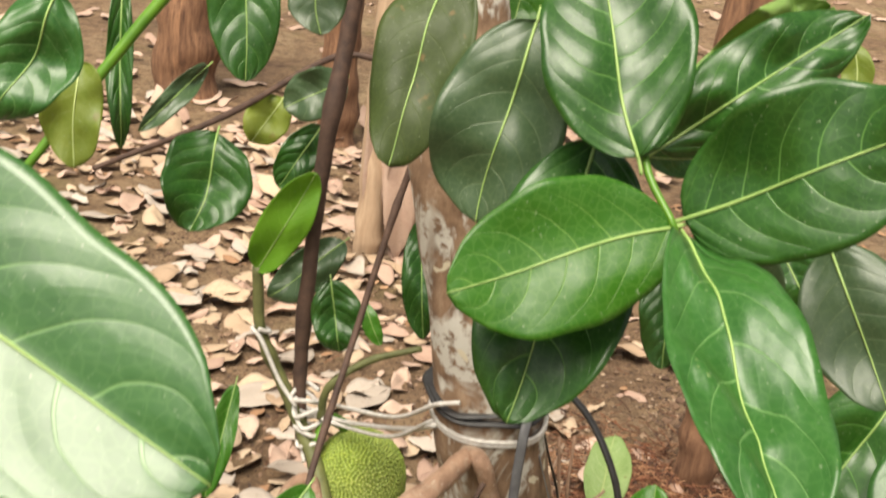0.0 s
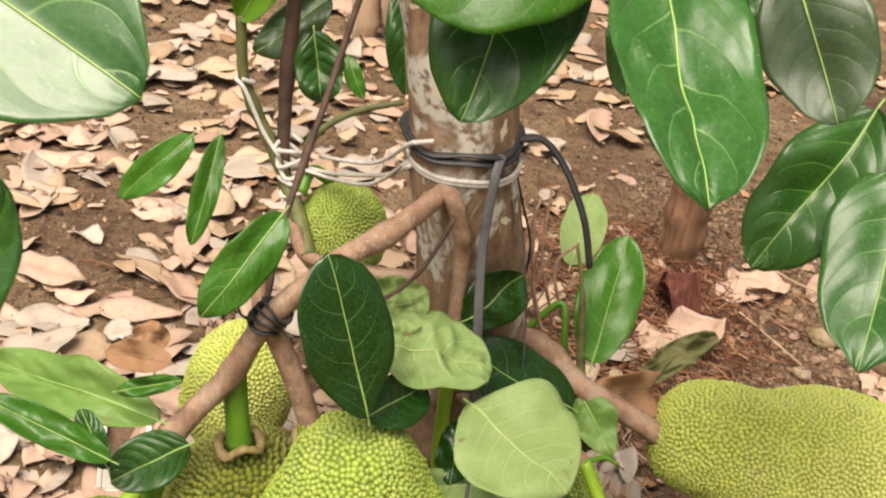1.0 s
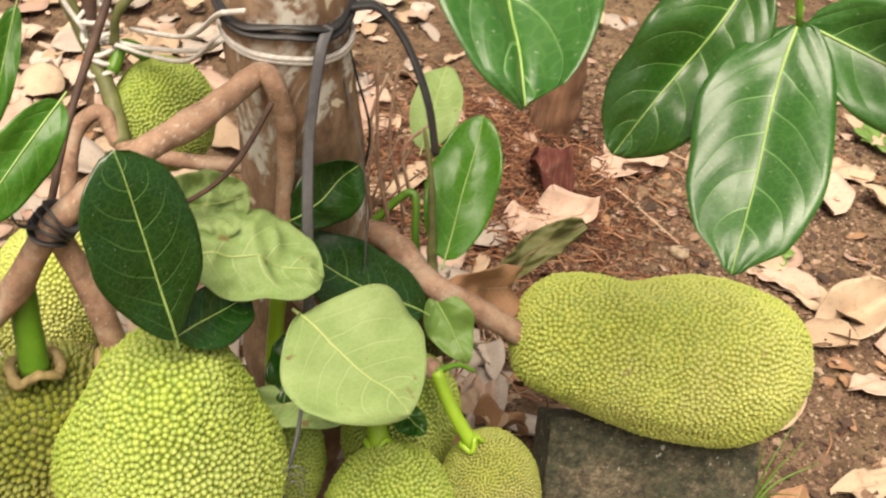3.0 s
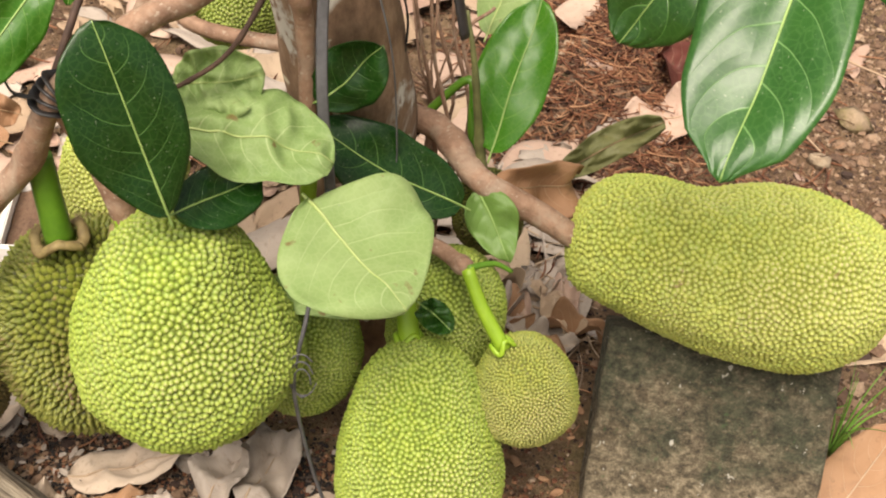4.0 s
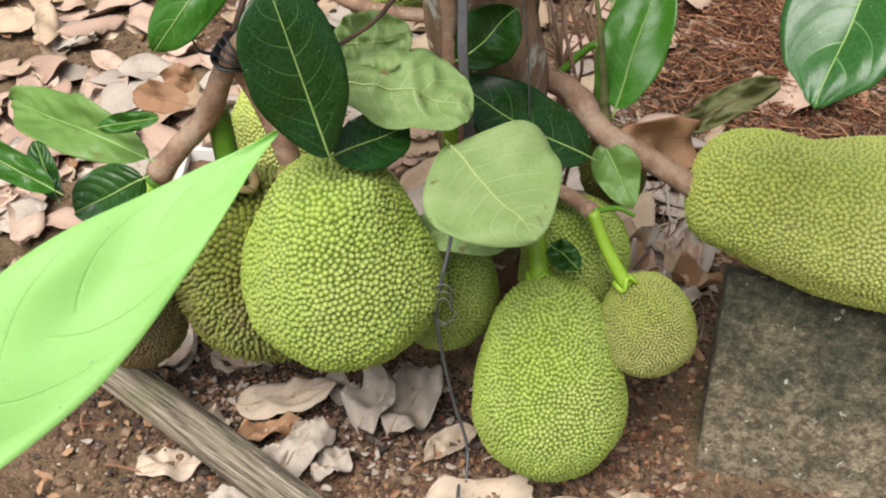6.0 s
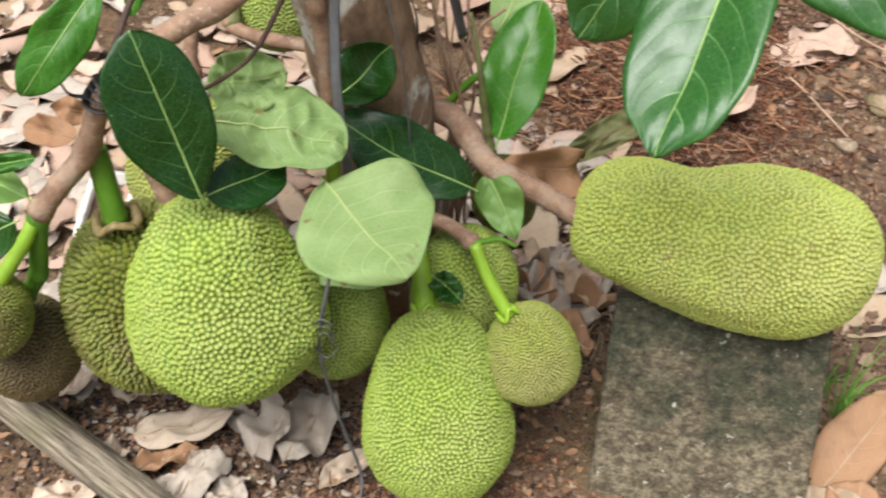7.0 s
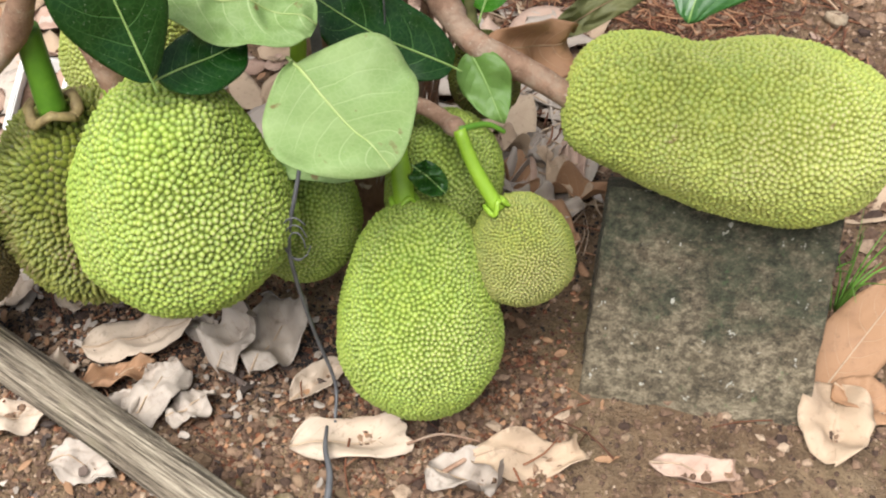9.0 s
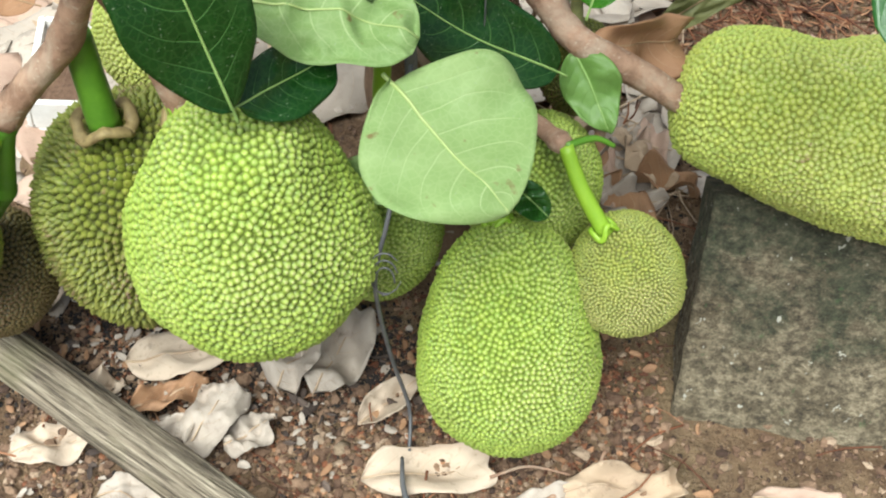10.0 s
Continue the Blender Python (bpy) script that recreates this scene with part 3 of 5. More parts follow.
scatter(34000, lambda r: (r.uniform(0.34, 1.1), r.uniform(-0.15, 0.95)), lambda r: 0.0014 + 0.0032 * r.random() ** 2, 0.7, CLOD, "soil_crumbs", "gritty crumbs over the open soil", "soil", 26, False)
scatter(60, lambda r: (r.uniform(0.42, 1.15), r.uniform(0.12, 1.0)), lambda r: 0.006 + 0.018 * r.random() ** 2.5, 0.6, STONE, "stones", "mossy brown stones half sunk in the soil", "stone", 20)
scatter(26, lambda r: (r.uniform(-0.3, 0.42), r.uniform(-0.28, -0.1)), lambda r: 0.005 + 0.008 * r.random() ** 2, 0.6, STONE, "stones", "small brown stones in front of the fruit", "stone", 25)


def shreds(count, where, length, mat, name, label, seed):
    """Thin dry strips lying about, in one mesh."""
    r = random.Random(seed)
    verts, faces = [], []
    for _ in range(count):
        x, y = where(r)
        z = bank(x, y) + 0.002 + 0.012 * r.random()
        a, l, w = r.uniform(0, 6.3), length * r.uniform(0.4, 1.2), r.uniform(0.0005, 0.0013)
        pts = [np.array((x, y, z)) + l * (k - 1) / 2 * np.array((math.cos(a + 0.16 * k), math.sin(a + 0.16 * k), r.uniform(-0.15, 0.3))) for k in range(3)]
        v, f = tube(pts, w, w * 0.6, 4, 2)
        o = len(verts)
        verts += v
        faces += [tuple(i + o for i in q) for q in f]
    tagged(new(name, mesh(name, verts, faces, mat)), label, "mulch", kind="stuff")


shreds(3600, lambda r: (r.gauss(0.28, 0.1), r.gauss(0.46, 0.13)), 0.035, MULCH, "mulch", "rust-brown shredded coir and roots on a heap of earth", 21)
# leaf mould whose near-black colour also carries the shade below the fruit
SHADED_HUMUS = material("humus", plain_look((0.006, 0.005, 0.005), (0.035, 0.026, 0.022), 300, 0.9, 0.5))
scatter(6500, lambda r: (r.gauss(-0.125, 0.075), r.gauss(-0.135, 0.035)), lambda r: 0.0007 + 0.0018 * r.random() ** 2, 0.6, SHADED_HUMUS, "humus", "rotted leaf mould under the fruit, blackened for the shade there", "leaf mould", 14)
scatter(2600, lambda r: (r.gauss(0.03, 0.025), r.gauss(-0.12, 0.02)), lambda r: 0.0007 + 0.0018 * r.random() ** 2, 0.6, SHADED_HUMUS, "humus", "rotted leaf mould beside dry leaves, blackened for shade", "leaf mould", 15)
scatter(2600, lambda r: (r.gauss(0.195, 0.025), r.gauss(0.05, 0.045)), lambda r: 0.0007 + 0.0018 * r.random() ** 2, 0.6, SHADED_HUMUS, "humus", "rotted matter behind the small fruit, blackened for shade", "leaf mould", 16)
scatter(6000, lambda r: (r.uniform(-0.2, 0.24), r.gauss(-0.15, 0.06)), lambda r: 0.0009 + 0.0028 * r.random() ** 2, 0.6, MULCH, "leaf_mould", "reddish brown crumbled leaf mould under the fruit", "leaf mould", 24, False)
shreds(420, lambda r: (r.uniform(-0.4, 0.9), r.uniform(-0.25, 0.9)), 0.05, MULCH, "dead_roots", "thin dry roots and grass stalks on the soil", 22)


# ---- fallen leaves ----
def dry_blade(seed, fine):
    r = random.Random(seed)
    l, w = r.uniform(0.085, 0.13), r.uniform(0.04, 0.062)
    p, f, uv, slots, mid = blade(l, w, r.uniform(-0.35, 0.3), r.uniform(-0.1, 0.4), r.uniform(0.001, 0.004), 0.0006, seed, 6 if fine else 4, 10 if fine else 6, r.uniform(0.7, 1.0), r.uniform(-0.5, 0.7), 0.0006, r.uniform(0.5, 0.85))
    if r.random() < 0.6:
        # torn off along a ragged slanting line
        cut, slant = l * r.uniform(0.45, 0.85), r.uniform(-0.9, 0.9)
        edge = cut + slant * p[:, 0] + 0.004 * np.sin(p[:, 0] * 700 + seed)
        p[:, 1] = np.minimum(p[:, 1], edge)
    if r.random() < 0.4:
        side = w * r.uniform(0.08, 0.3)
        p[:, 0] = np.minimum(p[:, 0], side + 0.003 * np.sin(p[:, 1] * 300 + seed))
    return p, f, uv, slots, mid


def litter(count, where, mat, name, label, seed, small=0.45, large=1.12):
    """Many fallen leaves in one mesh."""
    r = random.Random(seed)
    shapes = [dry_blade(seed * 20 + k, large > 0.5 and count < 600) for k in range(16)]
    verts, faces, uvs = [], [], []
    for _ in range(count):
        p, f, uv, _slots, _mid = shapes[r.randrange(16)]
        x, y = where(r)
        m = pose(x, y, bank(x, y) + r.uniform(0.0, 0.008), r.gauss(0, 8), r.gauss(0, 8), r.uniform(0, 360)) @ Matrix.Scale(r.uniform(small, large), 4)
        flip = r.random() < 0.4
        a = np.array(m)
        q = p.copy()
        if flip:
            q[:, 2] = 0.006 - q[:, 2]
            q[:, 0] *= -1
        q[:, 2] -= q[:, 2].min() * 0.85
        o = len(verts)
        verts += list(q @ a[:3, :3].T + a[:3, 3])
        faces += [tuple(i + o for i in c) for c in f]
        uvs += uv
    tagged(new(name, mesh(name, verts, faces, mat, uvs)), label, "leaf litter", kind="stuff")


def back_left(r):
    while True:
        x, y = r.uniform(-1.3, 0.25) + r.gauss(0, 0.16), r.uniform(0.05, 2.2) + r.gauss(0, 0.16)
        if y > 0.05 and (x < 0.25 or y > 1.0) and not (abs(x - 0.05) < 0.12 and y < 0.15):
            return x, y


def back_right(r):
    while True:
        x, y = r.uniform(0.2, 1.6), 0.2 + 2.4 * r.random()
        if (x - 0.24) ** 2 / 0.03 + (y - 0.47) ** 2 / 0.04 > 1:
            return x, y


litter(560, back_left, DRY["pink"], "leaf_litter", "pinkish tan fallen leaves spread over the soil", 3)
litter(480, back_left, DRY["tan"], "leaf_litter", "tan fallen leaves spread over the soil", 4)
litter(270, back_left, DRY["grey"], "leaf_litter", "greyish fallen leaves spread over the soil", 5)
litter(55, lambda r: (r.uniform(-0.55, -0.24), r.uniform(-0.06, 0.3)), DRY["pink"], "leaf_litter", "pinkish fallen leaves beside the foam tray", 36)
litter(45, lambda r: (r.uniform(-0.55, -0.24), r.uniform(-0.06, 0.3)), DRY["grey"], "leaf_litter", "greyish fallen leaves beside the foam tray", 37)
litter(70, back_right, DRY["tan"], "leaf_litter", "tan fallen leaves scattered on bare soil", 6)
litter(30, back_right, DRY["pink"], "leaf_litter", "pinkish fallen leaves scattered on bare soil", 7)
litter(520, lambda r: (r.uniform(-2.6, 2.8), r.uniform(2.0, 5.5)), DRY["pink"], "leaf_litter", "far fallen leaves over the orchard soil", 8)


litter(9, lambda r: (r.uniform(0.5, 1.0), r.uniform(0.0, 0.75)), DRY["tan"], "leaf_litter", "tan curled leaves on the open soil", 9)
litter(7, lambda r: (r.uniform(0.5, 1.0), r.uniform(0.0, 0.75)), DRY["pink"], "leaf_litter", "broken pinkish leaves on the open soil", 10)
litter(40, lambda r: (r.uniform(0.08, 0.24), r.uniform(0.06, 0.34)), DRY["grey"], "leaf_litter", "bleached broken leaves between the stems", 11)
shreds(240, lambda r: (r.uniform(0.06, 0.26), r.uniform(0.02, 0.32)), 0.05, DRY["tan"], "straw", "bleached straw and stalk scraps between the stems", 23)


litter(420, lambda r: (r.uniform(-1.1, 1.2), 0.1 + 1.9 * r.random() ** 1.3), DRY["pink"], "leaf_scraps", "small scraps of dead leaf on the soil", 31, 0.1, 0.34)
litter(420, lambda r: (r.uniform(-1.1, 1.2), 0.1 + 1.9 * r.random() ** 1.3), DRY["brown"], "leaf_scraps", "small brown scraps of dead leaf on the soil", 32, 0.1, 0.36)
litter(260, lambda r: (r.uniform(-0.3, 0.3), r.uniform(-0.3, 0.05)), DRY["brown"], "leaf_scraps", "small brown scraps of leaf under the fruit", 33, 0.05, 0.17)
litter(240, lambda r: (r.gauss(-0.1, 0.11), r.gauss(-0.16, 0.06)), DRY["grey"], "leaf_scraps", "small greyish flakes of rotted leaf under the fruit", 34, 0.03, 0.12)
litter(130, lambda r: (r.gauss(-0.12, 0.11), r.gauss(-0.15, 0.06)), ROTTED, "leaf_scraps", "dark flakes of rotted leaf under the fruit", 35, 0.05, 0.18)


def dry_leaf(x, y, turn, length, width, kind, label, bend=-0.3, fold=0.2, wave=0.004, rx=0, ry=0, lift=0.004, flip=False, curl=0.0, torn=None):
    """One fallen leaf, its middle at x, y; torn: the slant of a ragged end."""
    seed = round((x * 13.7 + y * 7.3) % 5, 3)
    p, f, uv, _slots, mid = blade(length, width, bend, fold, wave, 0.0006, seed, 12, 22, 0.85, curl, 0.0007, 0.56, 0.005 if kind == "grey" else 0.003)
    if torn is not None:
        ragged = np.array([noise.noise(Vector((q * 130, seed, 1))) for q in p[:, 0]])
        p[:, 1] = np.minimum(p[:, 1], length * 0.74 + torn * p[:, 0] + 0.006 * ragged)
        nick = np.array([noise.noise(Vector((q * 60, seed, 4))) for q in p[:, 1]])
        p[:, 0] = np.clip(p[:, 0], -width * (0.42 + 0.14 * nick), width * 0.5)
    p[:, 1] -= length / 2
    if flip:
        p[:, 2] *= -1
        p[:, 0] *= -1
    me = mesh("dry_leaf", p, f, DRY[kind], uv)
    ob = new("dry_leaf", me)
    m = pose(x, y, 0, rx, ry, turn)
    low = min((m @ Vector(q)).z for q in p)
    ob.matrix_world = pose(x, y, bank(x, y) - low * 0.8 + lift * 0.5, rx, ry, turn)
    tagged(ob, label, "dry leaf", "fallen leaves near the tree")
    v, q = tube([tuple(a + np.array((0, -length / 2, 0.0004))) for a in mid[:15 if torn is not None else None:3]], 0.0009, 0.0004, 5, 2)
    if flip:
        v = [(-a[0], a[1], -a[2]) for a in v]
    part("midrib", mesh("midrib", v, q, DRY["rust" if kind == "rust" else "tan"]), ob)
    return ob


dry_leaf(-0.108, -0.136, -74, 0.094, 0.044, "cream", "cream dry leaf lying under the hanging fruit", -0.25, -0.2, 0.003, 12, lift=0.02)
dry_leaf(0.002, -0.115, -16, 0.1, 0.05, "grey", "grey crumpled dry leaf with black spots", -0.5, 0.6, 0.008, 24, 8, torn=0.25, lift=0.02)
dry_leaf(-0.027, -0.124, -22, 0.075, 0.052, "grey", "grey folded dry leaf under the fruit", -0.3, 0.5, 0.008, 20, -12, torn=-0.5, lift=0.018)
dry_leaf(-0.066, -0.112, -81, 0.06, 0.026, "grey", "bleached scrap of leaf under the fruit", -0.3, 0.3, 0.006, 4, torn=0.5)
dry_leaf(-0.077, -0.181, -26, 0.072, 0.042, "grey", "grey torn dry leaf on dark soil", -0.2, 0.2, 0.006, 5, 4, torn=0.7, lift=0.014)
dry_leaf(-0.051, -0.192, -45, 0.045, 0.034, "grey", "greyish round leaf piece with curled rim", -0.4, 0.2, 0.004, 8, -6, lift=0.014)
dry_leaf(-0.1, -0.2, -60, 0.05, 0.03, "grey", "greyish broken leaf lying on other leaves", -0.2, 0.3, 0.005, 4, 6, torn=-0.6)
dry_leaf(-0.113, -0.172, -58, 0.06, 0.024, "brown", "brown shrivelled leaf among grey ones", -0.3, 0.7, 0.006)
dry_leaf(-0.162, -0.171, -84, 0.034, 0.024, "cream", "small cream curled leaf beside the wooden rail", -0.8, 0.4, 0.004)
dry_leaf(-0.185, -0.218, -68, 0.06, 0.034, "cream", "cream leaf half under the wooden rail", -0.3, 0.3, 0.004)
dry_leaf(-0.113, -0.25, -87, 0.065, 0.03, "grey", "grey spotted leaf in front of the rail", -0.2, 0.3, 0.005, torn=0.5)
dry_leaf(-0.167, -0.092, -84, 0.06, 0.03, "cream", "cream leaf under the olive fruit", -0.3, 0.2, 0.004)
dry_leaf(-0.234, -0.082, 4, 0.06, 0.036, "cream", "yellowish cream leaf behind the rail", -0.3, 0.2, 0.004, 8)
dry_leaf(0.042, -0.15, -40, 0.06, 0.024, "cream", "narrow rolled dry leaf with a stalk", -0.2, 0.95, 0.002, 0, 10)
dry_leaf(0.09, -0.2, -76, 0.12, 0.045, "cream", "long tan dry leaf lying flat on the soil", -0.12, 0.2, 0.004, torn=0.15)
dry_leaf(0.221, -0.196, -75, 0.115, 0.03, "tan", "tan curled dry leaf on reddish soil", -0.3, 0.4, 0.007, torn=0.4)
dry_leaf(0.175, -0.222, -80, 0.08, 0.04, "grey", "greyish dry leaf with torn edge", -0.3, 0.3, 0.006, torn=-0.4)
dry_leaf(0.347, -0.187, -84, 0.09, 0.024, "pink", "pinkish dry leaf beside the concrete block", -0.2, 0.4, 0.004, torn=0.3)
dry_leaf(0.448, -0.134, 172, 0.082, 0.058, "tan", "tan dry leaf leaning by the block corner", -0.3, 0.3, 0.006, -4)
dry_leaf(0.478, -0.045, -33, 0.135, 0.056, "brown", "warm brown dry leaf tilted beside grass", -0.2, 0.15, 0.003, 22, 8)
dry_leaf(0.478, -0.104, -109, 0.062, 0.04, "brown", "reddish brown dry leaf by the block", -0.2, 0.2, 0.003)
dry_leaf(0.527, 0.135, -62, 0.115, 0.05, "tan", "tan dry leaf curled over the soil", -0.5, 0.35, 0.003, 10, 0)
dry_leaf(0.62, 0.05, -72, 0.11, 0.035, "tan", "pale narrow dry leaf with dark holes", -0.4, 0.5, 0.004, 0, 12)
dry_leaf(0.61, 0.37, 50, 0.11, 0.05, "pink", "pale pinkish dry leaf on bare soil", -0.3, 0.25, 0.003)
dry_leaf(0.455, 0.565, -70, 0.1, 0.05, "pink", "oval pinkish dry leaf on bare soil", -0.2, 0.2, 0.003)
dry_leaf(0.52, 0.18, 70, 0.07, 0.04, "grey", "greyish dry leaf behind the fruit", -0.4, 0.3, 0.005)
dry_leaf(0.325, 0.455, 40, 0.085, 0.055, "rust", "dark rust-red fallen leaf against the mound", -0.5, 0.8, 0.012, 22, -20, torn=0.4)
dry_leaf(0.328, 0.39, -70, 0.13, 0.062, "pink", "pinkish crumpled dry leaf on the mound", -0.4, 0.3, 0.008, 14, 10)
dry_leaf(0.63, 0.36, 45, 0.11, 0.05, "tan", "tan dry leaf with curled rim", -0.4, 0.3, 0.005, 8)
dry_leaf(0.69, 0.31, -60, 0.12, 0.07, "tan", "folded tan dry leaf standing on edge", -0.4, 0.8, 0.005, 25, 20)
dry_leaf(0.81, 0.45, -30, 0.1, 0.06, "tan", "tan dry leaf lying on reddish soil", -0.3, 0.3, 0.005)
dry_leaf(0.82, 0.54, 60, 0.1, 0.05, "tan", "tan dry leaf beside others on the soil", -0.3, 0.3, 0.005, 10)
dry_leaf(0.69, 0.2, -80, 0.1, 0.045, "pink", "pinkish dry leaf on reddish soil", -0.3, 0.3, 0.005)
dry_leaf(0.78, 0.63, 75, 0.1, 0.05, "tan", "broad tan dry leaf on soil", -0.3, 0.3, 0.005)
dry_leaf(0.475, 0.585, 80, 0.09, 0.05, "pink", "rounded dry leaf near the wooden stake", -0.3, 0.3, 0.004)
dry_leaf(0.205, 0.035, 65, 0.075, 0.04, "brown", "brown crumpled dead leaf under the fruit stalk", -0.5, 0.6, 0.012, 6, 10)
for k, (x, y, turn, kind) in enumerate(((0.17, 0.055, 65, "grey"), (0.19, 0.075, 15, "pink"), (0.21, 0.05, -70, "grey"), (0.18, 0.1, -25, "grey"), (0.215, 0.09, 40, "tan"), (0.16, 0.085, 80, "brown"),
                                         (0.2, 0.12, -50, "grey"), (0.225, 0.115, 10, "pink"), (0.175, 0.125, 55, "tan"), (0.235, 0.07, 85, "brown"), (0.195, 0.02, 30, "brown"))):
    dry_leaf(x, y, turn, 0.055 + 0.006 * (k % 4), 0.018 + 0.005 * (k % 3), kind, "narrow shredded piece of decayed leaf on dark litter", 0.5 - 0.3 * (k % 4), 0.7, 0.008, 10 - 7 * (k % 4), 9 * (k % 3), 0.006)


# ---- the tree ----
tree = thing("jackfruit_tree", (0.06, 0.03, 0), "young jackfruit tree with lichen-spotted bark and large glossy leaves", "tree")
AT = np.array(tree.location)

v, f = tube([np.array(p) - AT for p in ((0.06, 0.032, -0.05), (0.058, 0.03, 0.03), (0.046, 0.022, 0.17), (0.034, 0.014, 0.3), (0.012, 0.001, 0.43), (-0.008, 0.002, 0.53), (-0.045, 0.02, 0.7), (-0.08, 0.05, 1.0), (-0.1, 0.06, 1.45))], 0.053, 0.032, 28, 16, 0.12)
part("trunk", mesh("trunk", v, f, BARK), tree, "brown bark with pale grey lichen patches")


def branch(points, r0, r1, mat=None, label="", nodes=(), sides=10):
    return limb("branch", tree, points, r0, r1, mat or TWIG, label, rough=0.12, nodes=nodes, sides=sides)


branch(((0.0, -0.03, 0.424), (-0.01, -0.056, 0.43), (-0.038, -0.093, 0.42), (-0.076, -0.118, 0.402), (-0.118, -0.134, 0.36), (-0.143, -0.132, 0.307), (-0.165, -0.142, 0.28), (-0.184, -0.148, 0.256)), 0.0078, 0.0088, nodes=(0.3, 0.7, 0.98))
branch(((-0.183, -0.148, 0.258), (-0.191, -0.15, 0.222), (-0.196, -0.151, 0.196), (-0.206, -0.152, 0.178), (-0.224, -0.15, 0.147)), 0.0078, 0.0068, GREENSTEM, "green stalk", nodes=(0.04, 0.52))
branch(((-0.004, -0.042, 0.428), (0.003, -0.058, 0.433), (0.013, -0.056, 0.406), (0.017, -0.052, 0.37), (0.02, -0.056, 0.273)), 0.0072, 0.0058, nodes=(0.55, 0.97))
branch(((0.02, -0.056, 0.273), (0.021, -0.066, 0.21), (0.024, -0.08, 0.165)), 0.006, 0.006, LIMESTEM, "lime green stalk")
branch(((0.05, 0.05, 0.25), (0.1, 0.03, 0.255), (0.136, -0.014, 0.246), (0.176, -0.016, 0.226), (0.216, -0.02, 0.206)), 0.0105, 0.0095, nodes=(0.35,))
branch(((0.03, -0.02, 0.235), (0.07, -0.05, 0.222), (0.11, -0.062, 0.22), (0.137, -0.087, 0.225)), 0.006, 0.006, nodes=(0.95,))
branch(((0.137, -0.087, 0.225), (0.155, -0.075, 0.222), (0.168, -0.072, 0.214)), 0.0026, 0.0016, GREENSTEM, "green stub")
branch(((0.04, 0.05, 0.3), (-0.05, 0.09, 0.27), (-0.11, 0.105, 0.27), (-0.128, 0.121, 0.289), (-0.147, 0.116, 0.275), (-0.151, 0.097, 0.246), (-0.15, 0.09, 0.211), (-0.16, 0.082, 0.185)), 0.0062, 0.0072, nodes=(0.8,))
branch(((0.03, 0.03, 0.2), (0.08, 0.05, 0.24), (0.118, 0.06, 0.28), (0.125, 0.04, 0.25), (0.132, 0.03, 0.21)), 0.0035, 0.0035, GREENSTEM, "dark green shoot")
# the limb that carries the hanging leaves, out of sight above
branch(((-0.08, 0.05, 1.0), (0.0, -0.04, 1.0), (0.06, -0.12, 0.93), (0.055, -0.2, 0.82), (0.037, -0.262, 0.74), (0.052, -0.298, 0.706)), 0.004, 0.0016, GREENSTEM, "green twig")
branch(((0.03, -0.16, 0.97), (0.14, -0.15, 0.86), (0.235, -0.13, 0.72), (0.275, -0.125, 0.6), (0.295, -0.127, 0.537)), 0.005, 0.002, GREENSTEM, "green twig")
branch(((-0.08, 0.05, 1.0), (-0.2, -0.15, 0.95), (-0.3, -0.35, 0.9), (-0.27, -0.5, 0.84)), 0.007, 0.003, GREENSTEM, "green twig")
branch(((-0.06, 0.03, 0.85), (-0.16, 0.02, 0.82), (-0.24, 0.0, 0.73), (-0.33, -0.05, 0.6)), 0.007, 0.003, GREENSTEM, "green twig")

kinds = {"deep": "very dark green glossy leaf", "dark": "dark glossy green leaf", "mid": "mid-green leaf", "gloss": "glossy green leaf with sky sheen", "sheen": "broad glossy leaf whitened by the sky", "dull": "dull greyish green leaf",
         "fresh": "fresh light green leaf", "lime": "young yellow-green leaf lit through", "soft": "soft light green leaf with sunken veins", "pale": "pale green leaf showing its underside", "yellow": "yellowish green leaf", "bright": "bright young green leaf",
         "murky": "dull olive leaf seen from below", "brown": "dead brown curled leaf", "olive": "withered olive leaf"}
count = [0]


def leaf(base, tip, up, width, kind, bend, fold, wave, label="", widest=0.98, blunt=0.5, crumple=0.0, cusp=0.15):
    """One leaf of the tree with its midrib and short stalk."""
    count[0] += 1
    m = place(Vector(base) - Vector(AT), Vector(tip) - Vector(AT), up)
    length = (Vector(tip) - Vector(base)).length
    quilt = {"deep": 0.004, "bright": 0.0, "pale": 0.004, "soft": 0.012}.get(kind, 0.006) * width
    p, f, uv, slots, mid = blade(length, width, bend, fold, wave, quilt, count[0] * 0.37, 18, 48, widest, round_end=blunt, crumple=crumple, cusp=0.0 if kind == "pale" else cusp, sway=0.0 if kind == "bright" else 0.05 * math.sin(count[0] * 2.3))
    top = LEAF.get(kind) or DRY[kind]
    me = mesh("leaf", p, f, [top, top if kind in ("pale", "soft", "bright", "brown", "olive", "murky") else UNDER], uv)
    me.polygons.foreach_set("material_index", slots)
    ob = part("leaf", me, tree, label or kinds[kind])
    ob.matrix_local = m
    d = np.array((0, -1, -0.15))
    line = [mid[0] + d * 0.07 * length, mid[0] + d * 0.025 * length] + [q + np.array((0, 0, 0.0004)) for q in mid[2::2]]
    if kind == "bright":
        return ob
    v, q = tube(line, 0.0085 * width + 0.0004, 0.0003, 6, 2)
    part("midrib", mesh("midrib", v, q, RIB["bright" if kind == "bright" else "dead" if kind in ("brown", "olive") else "pale" if kind in ("pale", "yellow") else "light"]), ob)
    return ob


